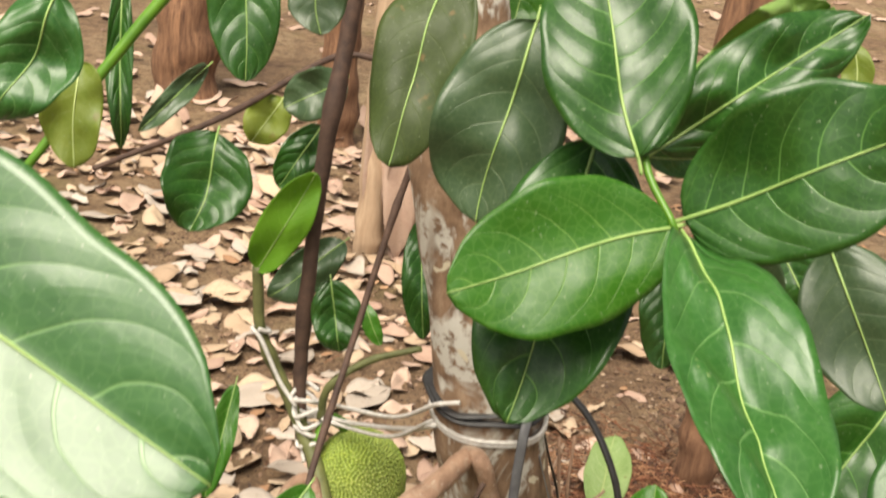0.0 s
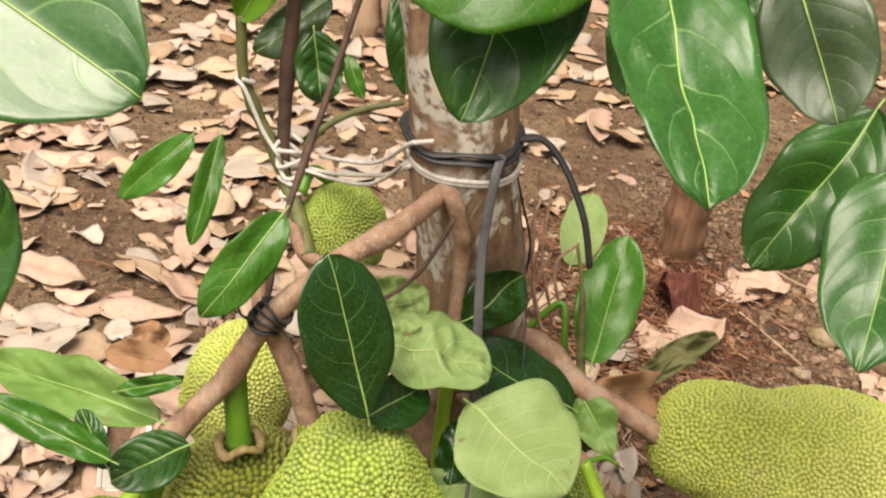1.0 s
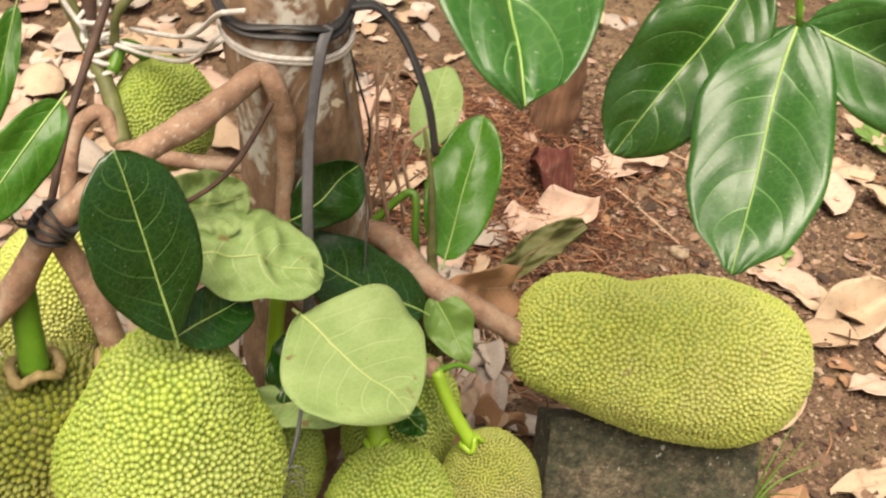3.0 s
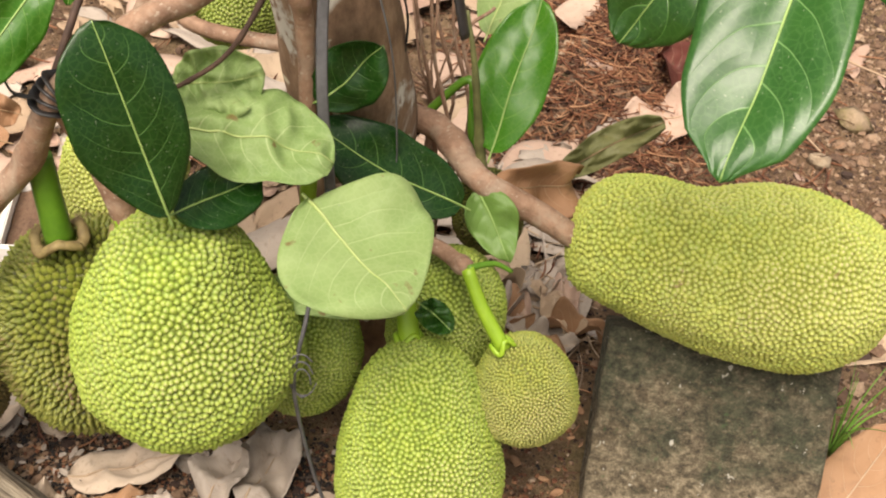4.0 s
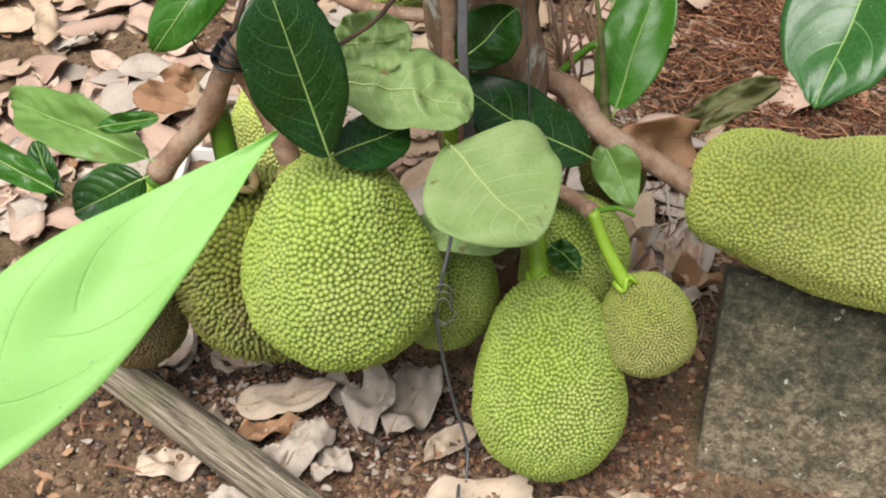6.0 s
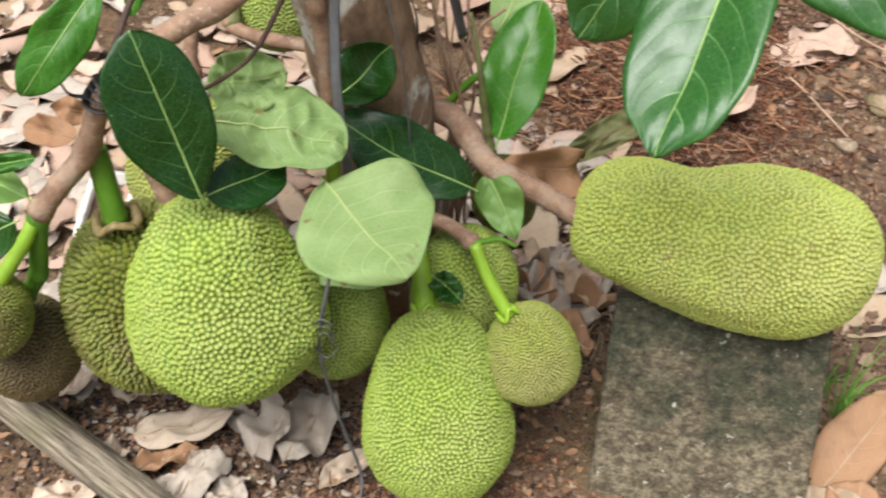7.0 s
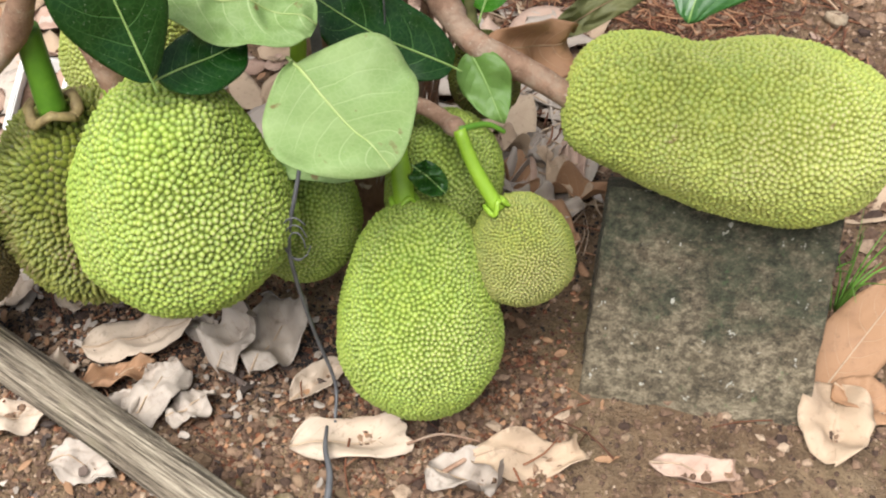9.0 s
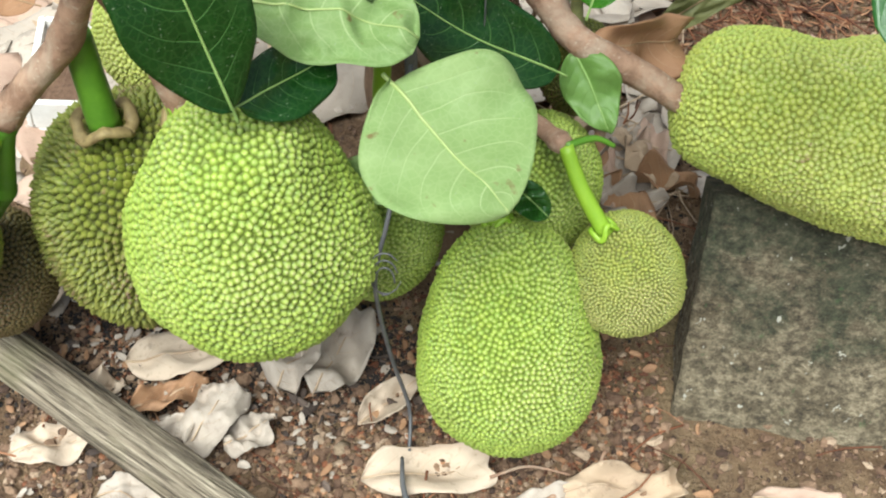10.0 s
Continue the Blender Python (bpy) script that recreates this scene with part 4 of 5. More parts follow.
leaf((0.051, -0.296, 0.707), (-0.049, -0.325, 0.676), (0.11, -0.88, 0.46), 0.066, "mid", 0.06, 0.05, 0.002)
leaf((0.035, -0.275, 0.732), (0.008, -0.216, 0.824), (-0.1, -0.93, 0.36), 0.071, "dark", 0.1, 0.12, 0.003)
leaf((0.054, -0.294, 0.712), (0.146, -0.326, 0.777), (-0.44, -0.88, 0.18), 0.073, "dark", 0.12, 0.1, 0.003)
leaf((0.056, -0.296, 0.706), (0.074, -0.454, 0.652), (0.03, -0.32, 0.94), 0.06, "gloss", 0.15, 0.34, 0.003, widest=1.4, blunt=0.45, crumple=0.0025, cusp=0.0)
leaf((0.018, -0.234, 0.726), (-0.015, -0.315, 0.61), (-0.09, -0.80, 0.60), 0.074, "dark", 0.12, 0.15, 0.003)
leaf((-0.012, -0.192, 0.774), (-0.032, -0.220, 0.672), (-0.08, -0.96, 0.28), 0.067, "dull", 0.15, 0.15, 0.003)
leaf((-0.058, -0.098, 0.790), (-0.081, -0.162, 0.678), (-0.29, -0.80, 0.52), 0.055, "murky", 0.1, 0.2, 0.003)
leaf((-0.208, 0.112, 0.760), (-0.196, 0.071, 0.657), (0.12, -0.92, 0.38), 0.053, "dark", 0.1, 0.15, 0.002)
leaf((-0.153, 0.106, 0.750), (-0.144, 0.084, 0.695), (0.05, -0.92, 0.38), 0.044, "dull", 0.1, 0.15, 0.002)
leaf((-0.215, 0.076, 0.613), (-0.225, 0.030, 0.550), (0.20, -0.81, 0.56), 0.066, "dark", 0.12, 0.3, 0.004)
leaf((-0.193, 0.186, 0.457), (-0.147, 0.190, 0.553), (-0.05, -1.00, 0.07), 0.042, "lime", 0.15, 0.25, 0.002)
leaf((-0.292, -0.022, 0.684), (-0.289, -0.048, 0.618), (0.26, -0.90, 0.36), 0.039, "yellow", 0.1, 0.15, 0.003)
leaf((-0.280, -0.106, 0.744), (-0.311, -0.133, 0.672), (0.2, -0.8, 0.55), 0.052, "gloss", 0.1, 0.2, 0.004)
leaf((-0.282, 0.049, 0.728), (-0.271, 0.005, 0.617), (0.22, -0.90, 0.38), 0.018, "dark", 0.15, 0.5, 0.003)
leaf((-0.263, -0.467, 0.758), (-0.116, -0.528, 0.701), (-0.07, -0.77, 0.64), 0.083, "sheen", 0.12, 0.2, 0.0015)
leaf((-0.185, -0.599, 0.639), (-0.136, -0.590, 0.706), (-0.04, -0.99, 0.16), 0.049, "dark", 0.1, 0.1, 0.002)
leaf((-0.280, -0.332, 0.561), (-0.230, -0.342, 0.544), (0.05, -0.80, 0.60), 0.031, "dark", 0.1, 0.1, 0.002)
leaf((-0.134, 0.268, 0.619), (-0.186, 0.259, 0.588), (0.03, -0.97, 0.23), 0.047, "dull", 0.15, 0.2, 0.003)
leaf((-0.193, 0.311, 0.583), (-0.219, 0.295, 0.541), (0.12, -0.95, 0.29), 0.042, "yellow", 0.15, 0.2, 0.002)
leaf((-0.258, 0.272, 0.615), (-0.304, 0.202, 0.568), (0.47, -0.68, 0.56), 0.021, "dull", 0.15, 0.5, 0.003)
leaf((-0.155, 0.301, 0.563), (-0.190, 0.280, 0.504), (0.08, -0.95, 0.29), 0.037, "dark", 0.15, 0.2, 0.003)
leaf((-0.127, 0.192, 0.453), (-0.113, 0.169, 0.394), (0.05, -0.93, 0.37), 0.044, "dark", 0.15, 0.2, 0.003)
leaf((-0.052, 0.249, 0.497), (-0.038, 0.209, 0.395), (-0.02, -0.93, 0.36), 0.034, "dark", 0.15, 0.2, 0.003)
leaf((-0.124, 0.308, 0.446), (-0.193, 0.287, 0.387), (0.00, -0.94, 0.33), 0.043, "dull", 0.15, 0.2, 0.003)
leaf((-0.096, 0.194, 0.433), (-0.077, 0.180, 0.399), (0.03, -0.92, 0.40), 0.016, "fresh", 0.25, 0.3, 0.001)
leaf((0.147, -0.234, 0.684), (0.177, -0.282, 0.619), (-0.39, -0.82, 0.42), 0.058, "dull", 0.08, 0.1, 0.002)
leaf((0.152, -0.138, 0.651), (0.177, -0.163, 0.604), (-0.30, -0.90, 0.32), 0.039, "dark", 0.1, 0.15, 0.003)
leaf((0.102, -0.201, 0.679), (0.138, -0.190, 0.630), (0.08, -0.98, -0.16), 0.035, "dull", 0.1, 0.15, 0.002)
leaf((0.086, -0.147, 0.627), (0.090, -0.173, 0.576), (-0.21, -0.88, 0.43), 0.029, "dark", 0.1, 0.15, 0.002)
leaf((0.051, -0.235, 0.726), (0.146, -0.210, 0.798), (-0.05, -0.92, 0.39), 0.047, "dark", 0.12, 0.3, 0.006)
leaf((0.089, -0.128, 0.729), (0.156, -0.129, 0.788), (-0.22, -0.95, 0.23), 0.046, "soft", 0.3, 0.5, 0.008, crumple=0.008)
leaf((0.248, 0.082, 0.733), (0.255, 0.066, 0.693), (-0.36, -0.89, 0.29), 0.023, "yellow", 0.1, 0.15, 0.001)
leaf((0.048, -0.227, 0.719), (0.090, -0.189, 0.711), (0.67, -0.69, 0.27), 0.019, "mid", 0.1, 0.15, 0.001)
leaf((0.004, 0.100, 0.752), (-0.004, 0.086, 0.715), (-0.04, -0.93, 0.36), 0.038, "mid", 0.1, 0.15, 0.001)
leaf((0.272, -0.093, 0.556), (0.203, -0.142, 0.452), (-0.23, -0.81, 0.54), 0.069, "dark", 0.12, 0.3, 0.004)
leaf((0.297, -0.123, 0.536), (0.257, -0.233, 0.437), (-0.29, -0.57, 0.77), 0.079, "gloss", 0.1, 0.12, 0.003, cusp=0.45)
leaf((0.297, -0.127, 0.540), (0.418, -0.190, 0.515), (-0.36, -0.85, 0.38), 0.069, "gloss", 0.12, 0.2, 0.004)
leaf((0.383, -0.166, 0.598), (0.312, -0.190, 0.578), (0.09, -0.79, 0.61), 0.037, "dark", 0.12, 0.2, 0.003)
leaf((0.141, -0.008, 0.267), (0.162, 0.060, 0.356), (-0.13, -0.77, 0.62), 0.053, "fresh", 0.08, 0.12, 0.002)
leaf((0.127, 0.098, 0.297), (0.148, 0.175, 0.333), (-0.02, -0.42, 0.91), 0.041, "pale", 0.1, 0.15, 0.002)
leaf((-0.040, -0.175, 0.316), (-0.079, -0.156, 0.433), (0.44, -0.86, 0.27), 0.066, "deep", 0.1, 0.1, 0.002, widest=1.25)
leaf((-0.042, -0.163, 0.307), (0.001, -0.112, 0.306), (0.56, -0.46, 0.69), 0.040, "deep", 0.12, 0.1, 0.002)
leaf((-0.056, -0.112, 0.333), (0.047, -0.11, 0.319), (0.14, -0.4, 0.9), 0.064, "pale", 0.12, 0.02, 0.003, widest=1.15, blunt=0.42, crumple=0.0045)
leaf((-0.062, -0.085, 0.345), (-0.004, -0.075, 0.356), (0.31, -0.75, 0.58), 0.046, "pale", 0.1, 0.1, 0.004, crumple=0.006)
leaf((0.034, -0.127, 0.305), (0.106, -0.188, 0.277), (0.14, -0.36, 0.92), 0.102, "pale", 0.1, 0.06, 0.005, widest=0.92, blunt=0.66, crumple=0.0012)
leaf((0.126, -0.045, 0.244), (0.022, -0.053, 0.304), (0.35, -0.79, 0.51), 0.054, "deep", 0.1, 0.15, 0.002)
leaf((0.08, -0.117, 0.212), (0.0, -0.123, 0.212), (0.1, -0.55, 0.83), 0.036, "pale", 0.2, 0.3, 0.004, crumple=0.002)
leaf((0.107, -0.101, 0.200), (0.133, -0.117, 0.192), (-0.13, -0.60, 0.79), 0.021, "dark", 0.15, 0.2, 0.004)
leaf((0.136, -0.022, 0.243), (0.166, -0.051, 0.203), (0.00, -0.73, 0.68), 0.037, "soft", 0.15, 0.25, 0.003, widest=0.75, blunt=0.8)
# beside the trunk: the deep colour stands in for the shade on this leaf
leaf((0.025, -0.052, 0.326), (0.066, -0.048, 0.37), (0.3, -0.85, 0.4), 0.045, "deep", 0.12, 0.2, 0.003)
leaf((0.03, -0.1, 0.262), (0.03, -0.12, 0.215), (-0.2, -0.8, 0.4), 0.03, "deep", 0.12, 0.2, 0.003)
leaf((-0.112, -0.125, 0.442), (-0.160, -0.165, 0.377), (0.25, -0.90, 0.37), 0.036, "mid", 0.1, 0.15, 0.002)
leaf((-0.191, -0.150, 0.272), (-0.332, -0.089, 0.262), (-0.30, -0.57, 0.76), 0.044, "soft", 0.15, 0.25, 0.004, crumple=0.003)
leaf((-0.219, -0.156, 0.299), (-0.175, -0.145, 0.307), (0.10, -0.82, 0.56), 0.014, "mid", 0.2, 0.3, 0.002)
leaf((-0.155, -0.219, 0.312), (-0.203, -0.236, 0.287), (0.05, -0.87, 0.49), 0.039, "dark", 0.1, 0.12, 0.002)
leaf((-0.200, -0.255, 0.316), (-0.224, -0.228, 0.340), (0.09, -0.62, 0.78), 0.017, "dark", 0.15, 0.3, 0.001)
leaf((-0.197, -0.260, 0.328), (-0.280, -0.241, 0.352), (0.04, -0.71, 0.70), 0.022, "mid", 0.2, 0.2, 0.004)
leaf((-0.235, 0.197, 0.332), (-0.295, 0.165, 0.273), (0.11, -0.92, 0.39), 0.033, "fresh", 0.3, 0.2, 0.002)
leaf((-0.208, 0.197, 0.336), (-0.224, 0.144, 0.244), (0.15, -0.87, 0.47), 0.025, "mid", 0.2, 0.3, 0.002)
leaf((0.028, -0.703, 0.63), (0.1, -0.628, 0.6845), (0.26, -0.69, 0.68), 0.027, "bright", 0.1, 0.05, 0.0015, widest=0.9, blunt=1.15, cusp=0.2)
leaf((0.145, -0.011, 0.238), (0.212, 0.023, 0.231), (0.45, -0.82, 0.35), 0.048, "brown", 0.35, 0.3, 0.006, "dead brown curled leaf caught on a stalk")
leaf((0.193, 0.033, 0.223), (0.272, 0.087, 0.247), (0.23, -0.65, 0.72), 0.026, "olive", -0.3, 0.6, 0.003, "withered olive leaf curled into a roll", blunt=0.3, crumple=0.004)
leaf((-0.204, -0.034, 0.238), (-0.265, -0.014, 0.227), (-0.35, -0.73, 0.59), 0.026, "brown", 0.2, 0.2, 0.003, "olive brown dying leaf on a thin shoot")
leaf((-0.215, 0.009, 0.231), (-0.247, 0.011, 0.231), (-0.05, -0.80, 0.59), 0.025, "brown", 0.2, 0.2, 0.003, "olive brown dying leaf on a thin shoot")


# ---- the fruit ----
def jackfruit(label, top, bottom, radius, spacing, rind, seed, profile=0.0, lump=0.05, bean=None, stalk=None, stalk_r=0.008, stalk_mat=None, collar=0.0, height=0.4, box=2.0, rounds=12, sharp=False, corky=0.0028, lower=None, collar_mat=None):
    """A spiny fruit between two ends of its axis. bean: dents, each a direction, a depth, its place along the axis and its width."""
    top, bottom = np.array(top, float), np.array(bottom, float)
    centre, a = (top + bottom) / 2, np.linalg.norm(top - bottom) / 2
    ax = (top - bottom) / (2 * a)
    u = np.cross(ax, (0.3, 1, 0.1))
    u /= np.linalg.norm(u)
    w = np.cross(ax, u)
    ob = thing("jackfruit", tuple(centre), label, "jackfruit", "jackfruits of the tree")

    def shape(d):
        """The places of the surface for unit directions d (rows)."""
        s = d[:, 2]
        fat = 1 + profile * -s * (1 - s * s) * 1.6
        swell = np.array([noise.noise(Vector(q) * 1.6 + Vector((seed * 5.1, 0, 0))) for q in d]) * lump
        swell += np.array([noise.noise(Vector(q) * 3.6 + Vector((seed * 3.3, 2, 0))) for q in d]) * lump * 0.35
        blunt = np.sign(s) * np.abs(s) ** 0.9
        square = np.abs(s) ** box
        fat = fat * (1 - np.minimum(square, 0.9999)) ** (1 / box) / np.sqrt(np.maximum(1e-6, 1 - np.minimum(s * s, 0.9999)))
        q = (d[:, :1] * u + d[:, 1:2] * w) * (radius * (fat + swell))[:, None] + ax * (a * (blunt + swell * 0.5 * s))[:, None]
        for way, deep, where, wide in bean or ():
            way = np.array(way, float)
            out = np.clip((q @ way) / radius, 0, 1)
            q = q - way * (deep * out * np.exp(-(((s - where) / wide) ** 2)))[:, None]
        return q

    # the skin under the spines
    k, rows = 48, 32
    dirs = np.array([(math.sin(math.pi * i / rows) * math.cos(2 * math.pi * j / k), math.sin(math.pi * i / rows) * math.sin(2 * math.pi * j / k), math.cos(math.pi * i / rows)) for i in range(rows + 1) for j in range(k)])
    skin = shape(dirs) * (1 - 0.012)
    faces = [(i * k + j, (i + 1) * k + j, (i + 1) * k + (j + 1) % k, i * k + (j + 1) % k) for i in range(rows) for j in range(k)]
    under = mesh("body", skin, faces, RIND[rind])
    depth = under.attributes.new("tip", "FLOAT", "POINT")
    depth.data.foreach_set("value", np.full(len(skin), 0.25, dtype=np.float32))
    part("body", under, ob)
    # the spines, side by side as blunt cones that meet in grooves
    r = np.random.RandomState(seed)
    many = 20000
    i = np.arange(many) + 0.5
    z = np.clip(1 - 2 * i / many, -0.999, 0.999)
    th = math.pi * (1 + 5**0.5) * i
    flat = np.sqrt(1 - z * z)
    d = np.stack([np.cos(th) * flat, np.sin(th) * flat, z], 1)
    e1 = np.cross(d, (0.12, 0.31, 0.94))
    e1 /= np.linalg.norm(e1, axis=1)[:, None]
    e2 = np.cross(d, e1)
    p = shape(d)
    patch = np.linalg.norm(np.cross(shape((d + e1 * 0.02) / 1.0002) - p, shape((d + e2 * 0.02) / 1.0002) - p), axis=1) / 0.0004
    n = int(1.04 * 4 * math.pi * patch.mean() / (spacing**2 * 0.866))
    d = d[np.searchsorted(np.cumsum(patch) / patch.sum(), (np.arange(n) + r.uniform(0.1, 0.9, n)) / n).clip(0, many - 1)]
    d = d + r.normal(0, 0.2, (n, 3)) * spacing / a
    d /= np.linalg.norm(d, axis=1)[:, None]
    for _ in range(rounds):
        p = shape(d)
        near = kdtree.KDTree(n)
        for k, q in enumerate(p):
            near.insert(q, k)
        near.balance()
        found = [near.find_n(q, 8)[1:] for q in p]
        others = np.array([[k for _co, k, _gap in f] for f in found])
        away = p[:, None] - p[others]
        gap = np.linalg.norm(away, axis=2)
        push = (away * (np.maximum(0, spacing * 1.38 - gap) / (gap + 1e-6) * 0.17)[:, :, None]).sum(1)
        local = np.stack([push @ u / radius, push @ w / radius, push @ ax / a], 1)
        d = d + local
        d /= np.linalg.norm(d, axis=1)[:, None]
    p = shape(d)
    e1 = np.cross(d, (0.12, 0.31, 0.94))
    e1 /= np.linalg.norm(e1, axis=1)[:, None]
    e2 = np.cross(d, e1)
    step = 0.02
    da, db = shape((d + e1 * step) / math.sqrt(1 + step**2)) - p, shape((d + e2 * step) / math.sqrt(1 + step**2)) - p
    nor = np.cross(da, db)
    nor /= np.linalg.norm(nor, axis=1)[:, None]
    nor *= np.sign((nor * p).sum(1))[:, None]
    t1 = da / np.linalg.norm(da, axis=1)[:, None]
    t2 = np.cross(nor, t1)
    sides = 6
    size = spacing * (1 + r.normal(0, 0.1, n))
    tall = height * size * (1 + r.normal(0, 0.15, n))
    lean = r.normal(0, 0.1, (n, 2)) * size[:, None]
    turn = r.uniform(0, 6.28, n)
    rings = []
    for frac, up in ((0.74, -0.5), (0.43, 0.26), (0.13, 0.84)) if sharp else ((0.7, -0.55), (0.47, 0.3), (0.23, 0.86)):
        for j in range(sides):
            an = turn + 2 * math.pi * j / sides
            off = size * frac
            rings.append(p + t1 * (np.cos(an) * off + lean[:, 0] * max(0, up))[:, None] + t2 * (np.sin(an) * off + lean[:, 1] * max(0, up))[:, None] + nor * (tall * up)[:, None])
    rings.append(p + t1 * lean[:, :1] + t2 * lean[:, 1:] + nor * tall[:, None])
    per = 3 * sides + 1
    verts = np.stack(rings, 1).reshape(-1, 3)
    one = []
    for q in range(2):
        for j in range(sides):
            b = q * sides
            one.append((b + j, b + (j + 1) % sides, b + sides + (j + 1) % sides, b + sides + j))
    quads = np.array(one)
    tris = np.array([(2 * sides + j, 2 * sides + (j + 1) % sides, 3 * sides) for j in range(sides)])
    base = (np.arange(n) * per)[:, None, None]
    quads, tris = (quads + base).reshape(-1, 4), (tris + base).reshape(-1, 3)
    me = bpy.data.meshes.new("rind")
    me.vertices.add(len(verts))
    me.vertices.foreach_set("co", verts.astype(np.float32).ravel())
    loops = np.concatenate([quads.ravel(), tris.ravel()]).astype(np.int32)
    me.loops.add(len(loops))
    me.loops.foreach_set("vertex_index", loops)
    starts = np.concatenate([np.arange(len(quads)) * 4, len(quads) * 4 + np.arange(len(tris)) * 3]).astype(np.int32)
    me.polygons.add(len(starts))
    me.polygons.foreach_set("loop_start", starts)
    me.update(calc_edges=True)
    me.polygons.foreach_set("use_smooth", np.ones(len(starts), dtype=bool))
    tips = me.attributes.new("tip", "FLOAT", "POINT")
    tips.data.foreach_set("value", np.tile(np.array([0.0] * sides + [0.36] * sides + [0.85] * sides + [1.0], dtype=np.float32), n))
    me.materials.append(RIND[rind])
    me.validate()
    part("rind", me, ob)["kind"] = "stuff"
    if stalk is not None:
        pts = [np.array(q, float) - centre for q in stalk]
        v, f = tube(pts, stalk_r * 0.9, stalk_r * 1.05, 12, 6, 0.04)
        part("stalk", mesh("stalk", v, f, stalk_mat or LIMESTEM), ob)
        if lower:
            v, f = tube([pts[-2] * 0.45 + pts[-1] * 0.55, pts[-2] * 0.2 + pts[-1] * 0.8, pts[-1]], stalk_r * 1.02, stalk_r * 1.2, 12, 4, 0.04)
            part("stalk_end", mesh("stalk_end", v, f, lower), ob, "lime green end of the stalk")
    if collar:
        end = np.array(stalk[-1], float) - centre
        way = np.array(stalk[-1], float) - np.array(stalk[-2], float)
        way /= np.linalg.norm(way)
        s1 = np.cross(way, (0.2, 0.9, 0.3))
        s1 /= np.linalg.norm(s1)
        s2 = np.cross(way, s1)
        ring = [end - way * 0.003 + collar * (math.cos(t) * s1 + math.sin(t) * s2) + way * 0.004 * math.sin(3 * t + seed) for t in np.linspace(0, 2 * math.pi, 15)]
        v, f = tube(ring, corky, corky, 8, 3, 0.35, 0.7)
        part("collar", mesh("collar", v, f, collar_mat or COLLAR), ob, "green ring round the stalk" if collar_mat else "corky ring round the stalk")
    return ob


jackfruit("large lime green jackfruit hanging from a forked branch", (-0.05, -0.154, 0.29), (-0.036, -0.165, 0.126), 0.07, 0.0047, "lime", 1, 0.22, 0.08,
          stalk=((-0.118, -0.132, 0.358), (-0.104, -0.128, 0.325), (-0.09, -0.133, 0.295), (-0.078, -0.138, 0.262)), stalk_r=0.0085, stalk_mat=TWIG, collar=0.014, lower=LIMESTEM)
jackfruit("olive green jackfruit with brown-tipped spines and a corky collar", (-0.125, -0.112, 0.228), (-0.123, -0.118, 0.065), 0.069, 0.0054, "olive", 2, 0.0, 0.06,
          stalk=((-0.141, -0.12, 0.302), (-0.139, -0.122, 0.275), (-0.134, -0.126, 0.236)), stalk_r=0.0095, stalk_mat=GREENSTEM, collar=0.016, height=0.85, sharp=True, corky=0.004)
jackfruit("oblong yellow-green jackfruit hanging close to the ground", (0.111, -0.108, 0.17), (0.128, -0.182, 0.022), 0.0585, 0.0039, "lime", 3, 0.15, 0.05,
          stalk=((0.088, -0.07, 0.212), (0.096, -0.09, 0.19), (0.103, -0.106, 0.164)), stalk_r=0.0078, collar=0.0095, corky=0.0022, collar_mat=LIMESTEM, height=0.45)
jackfruit("small round jackfruit with fine spines on a bright stalk", (0.182, -0.106, 0.18), (0.196, -0.12, 0.101), 0.0375, 0.0027, "dusky", 4, 0.1, 0.04,
          stalk=((0.137, -0.087, 0.225), (0.15, -0.099, 0.203), (0.17, -0.113, 0.178)), stalk_r=0.0052, collar=0.0075, corky=0.002, collar_mat=LIMESTEM, height=0.55)
jackfruit("bean-shaped yellow-green jackfruit resting on a concrete block", (0.207, -0.012, 0.204), (0.451, -0.02, 0.19), 0.066, 0.0044, "gold", 5, 0.06, 0.06,
          bean=(((0, 0.72, 0.69), 0.012, 0.24, 0.24), ((0, -0.5, -0.87), 0.012, 0.62, 0.42)), box=2.6, height=0.4)
jackfruit("half-hidden olive jackfruit behind the small one", (0.13, -0.052, 0.2), (0.118, -0.046, 0.075), 0.044, 0.0036, "lime", 6, 0.05)
jackfruit("half-hidden olive green jackfruit behind the largest one", (0.03, -0.09, 0.175), (0.016, -0.083, 0.066), 0.043, 0.0036, "lime", 7, 0.05)
jackfruit("small olive green jackfruit hanging beside the wooden rail", (-0.216, -0.186, 0.217), (-0.232, -0.194, 0.15), 0.034, 0.0032, "olive", 8, 0.05,
          stalk=((-0.187, -0.15, 0.252), (-0.193, -0.162, 0.238), (-0.211, -0.183, 0.211)), stalk_r=0.0062)
jackfruit("dull brown jackfruit hanging low behind the rail", (-0.222, -0.15, 0.15), (-0.232, -0.148, 0.055), 0.041, 0.0036, "brown", 12, 0.05)
jackfruit("pale green jackfruit hanging behind the forked branch", (-0.15, 0.08, 0.205), (-0.175, 0.06, 0.075), 0.05, 0.0042, "gold", 9, 0.05)
jackfruit("yellow-green jackfruit hanging behind the trunk", (-0.08, 0.172, 0.315), (-0.09, 0.153, 0.222), 0.043, 0.0036, "lime", 10, 0.05,
          stalk=((-0.125, 0.15, 0.31), (-0.118, 0.168, 0.325), (-0.1, 0.175, 0.315)), stalk_r=0.006, stalk_mat=GREENSTEM)
jackfruit("small dark green young jackfruit behind the shoots", (0.14, 0.035, 0.215), (0.15, 0.02, 0.15), 0.028, 0.003, "olive", 11, 0.05)


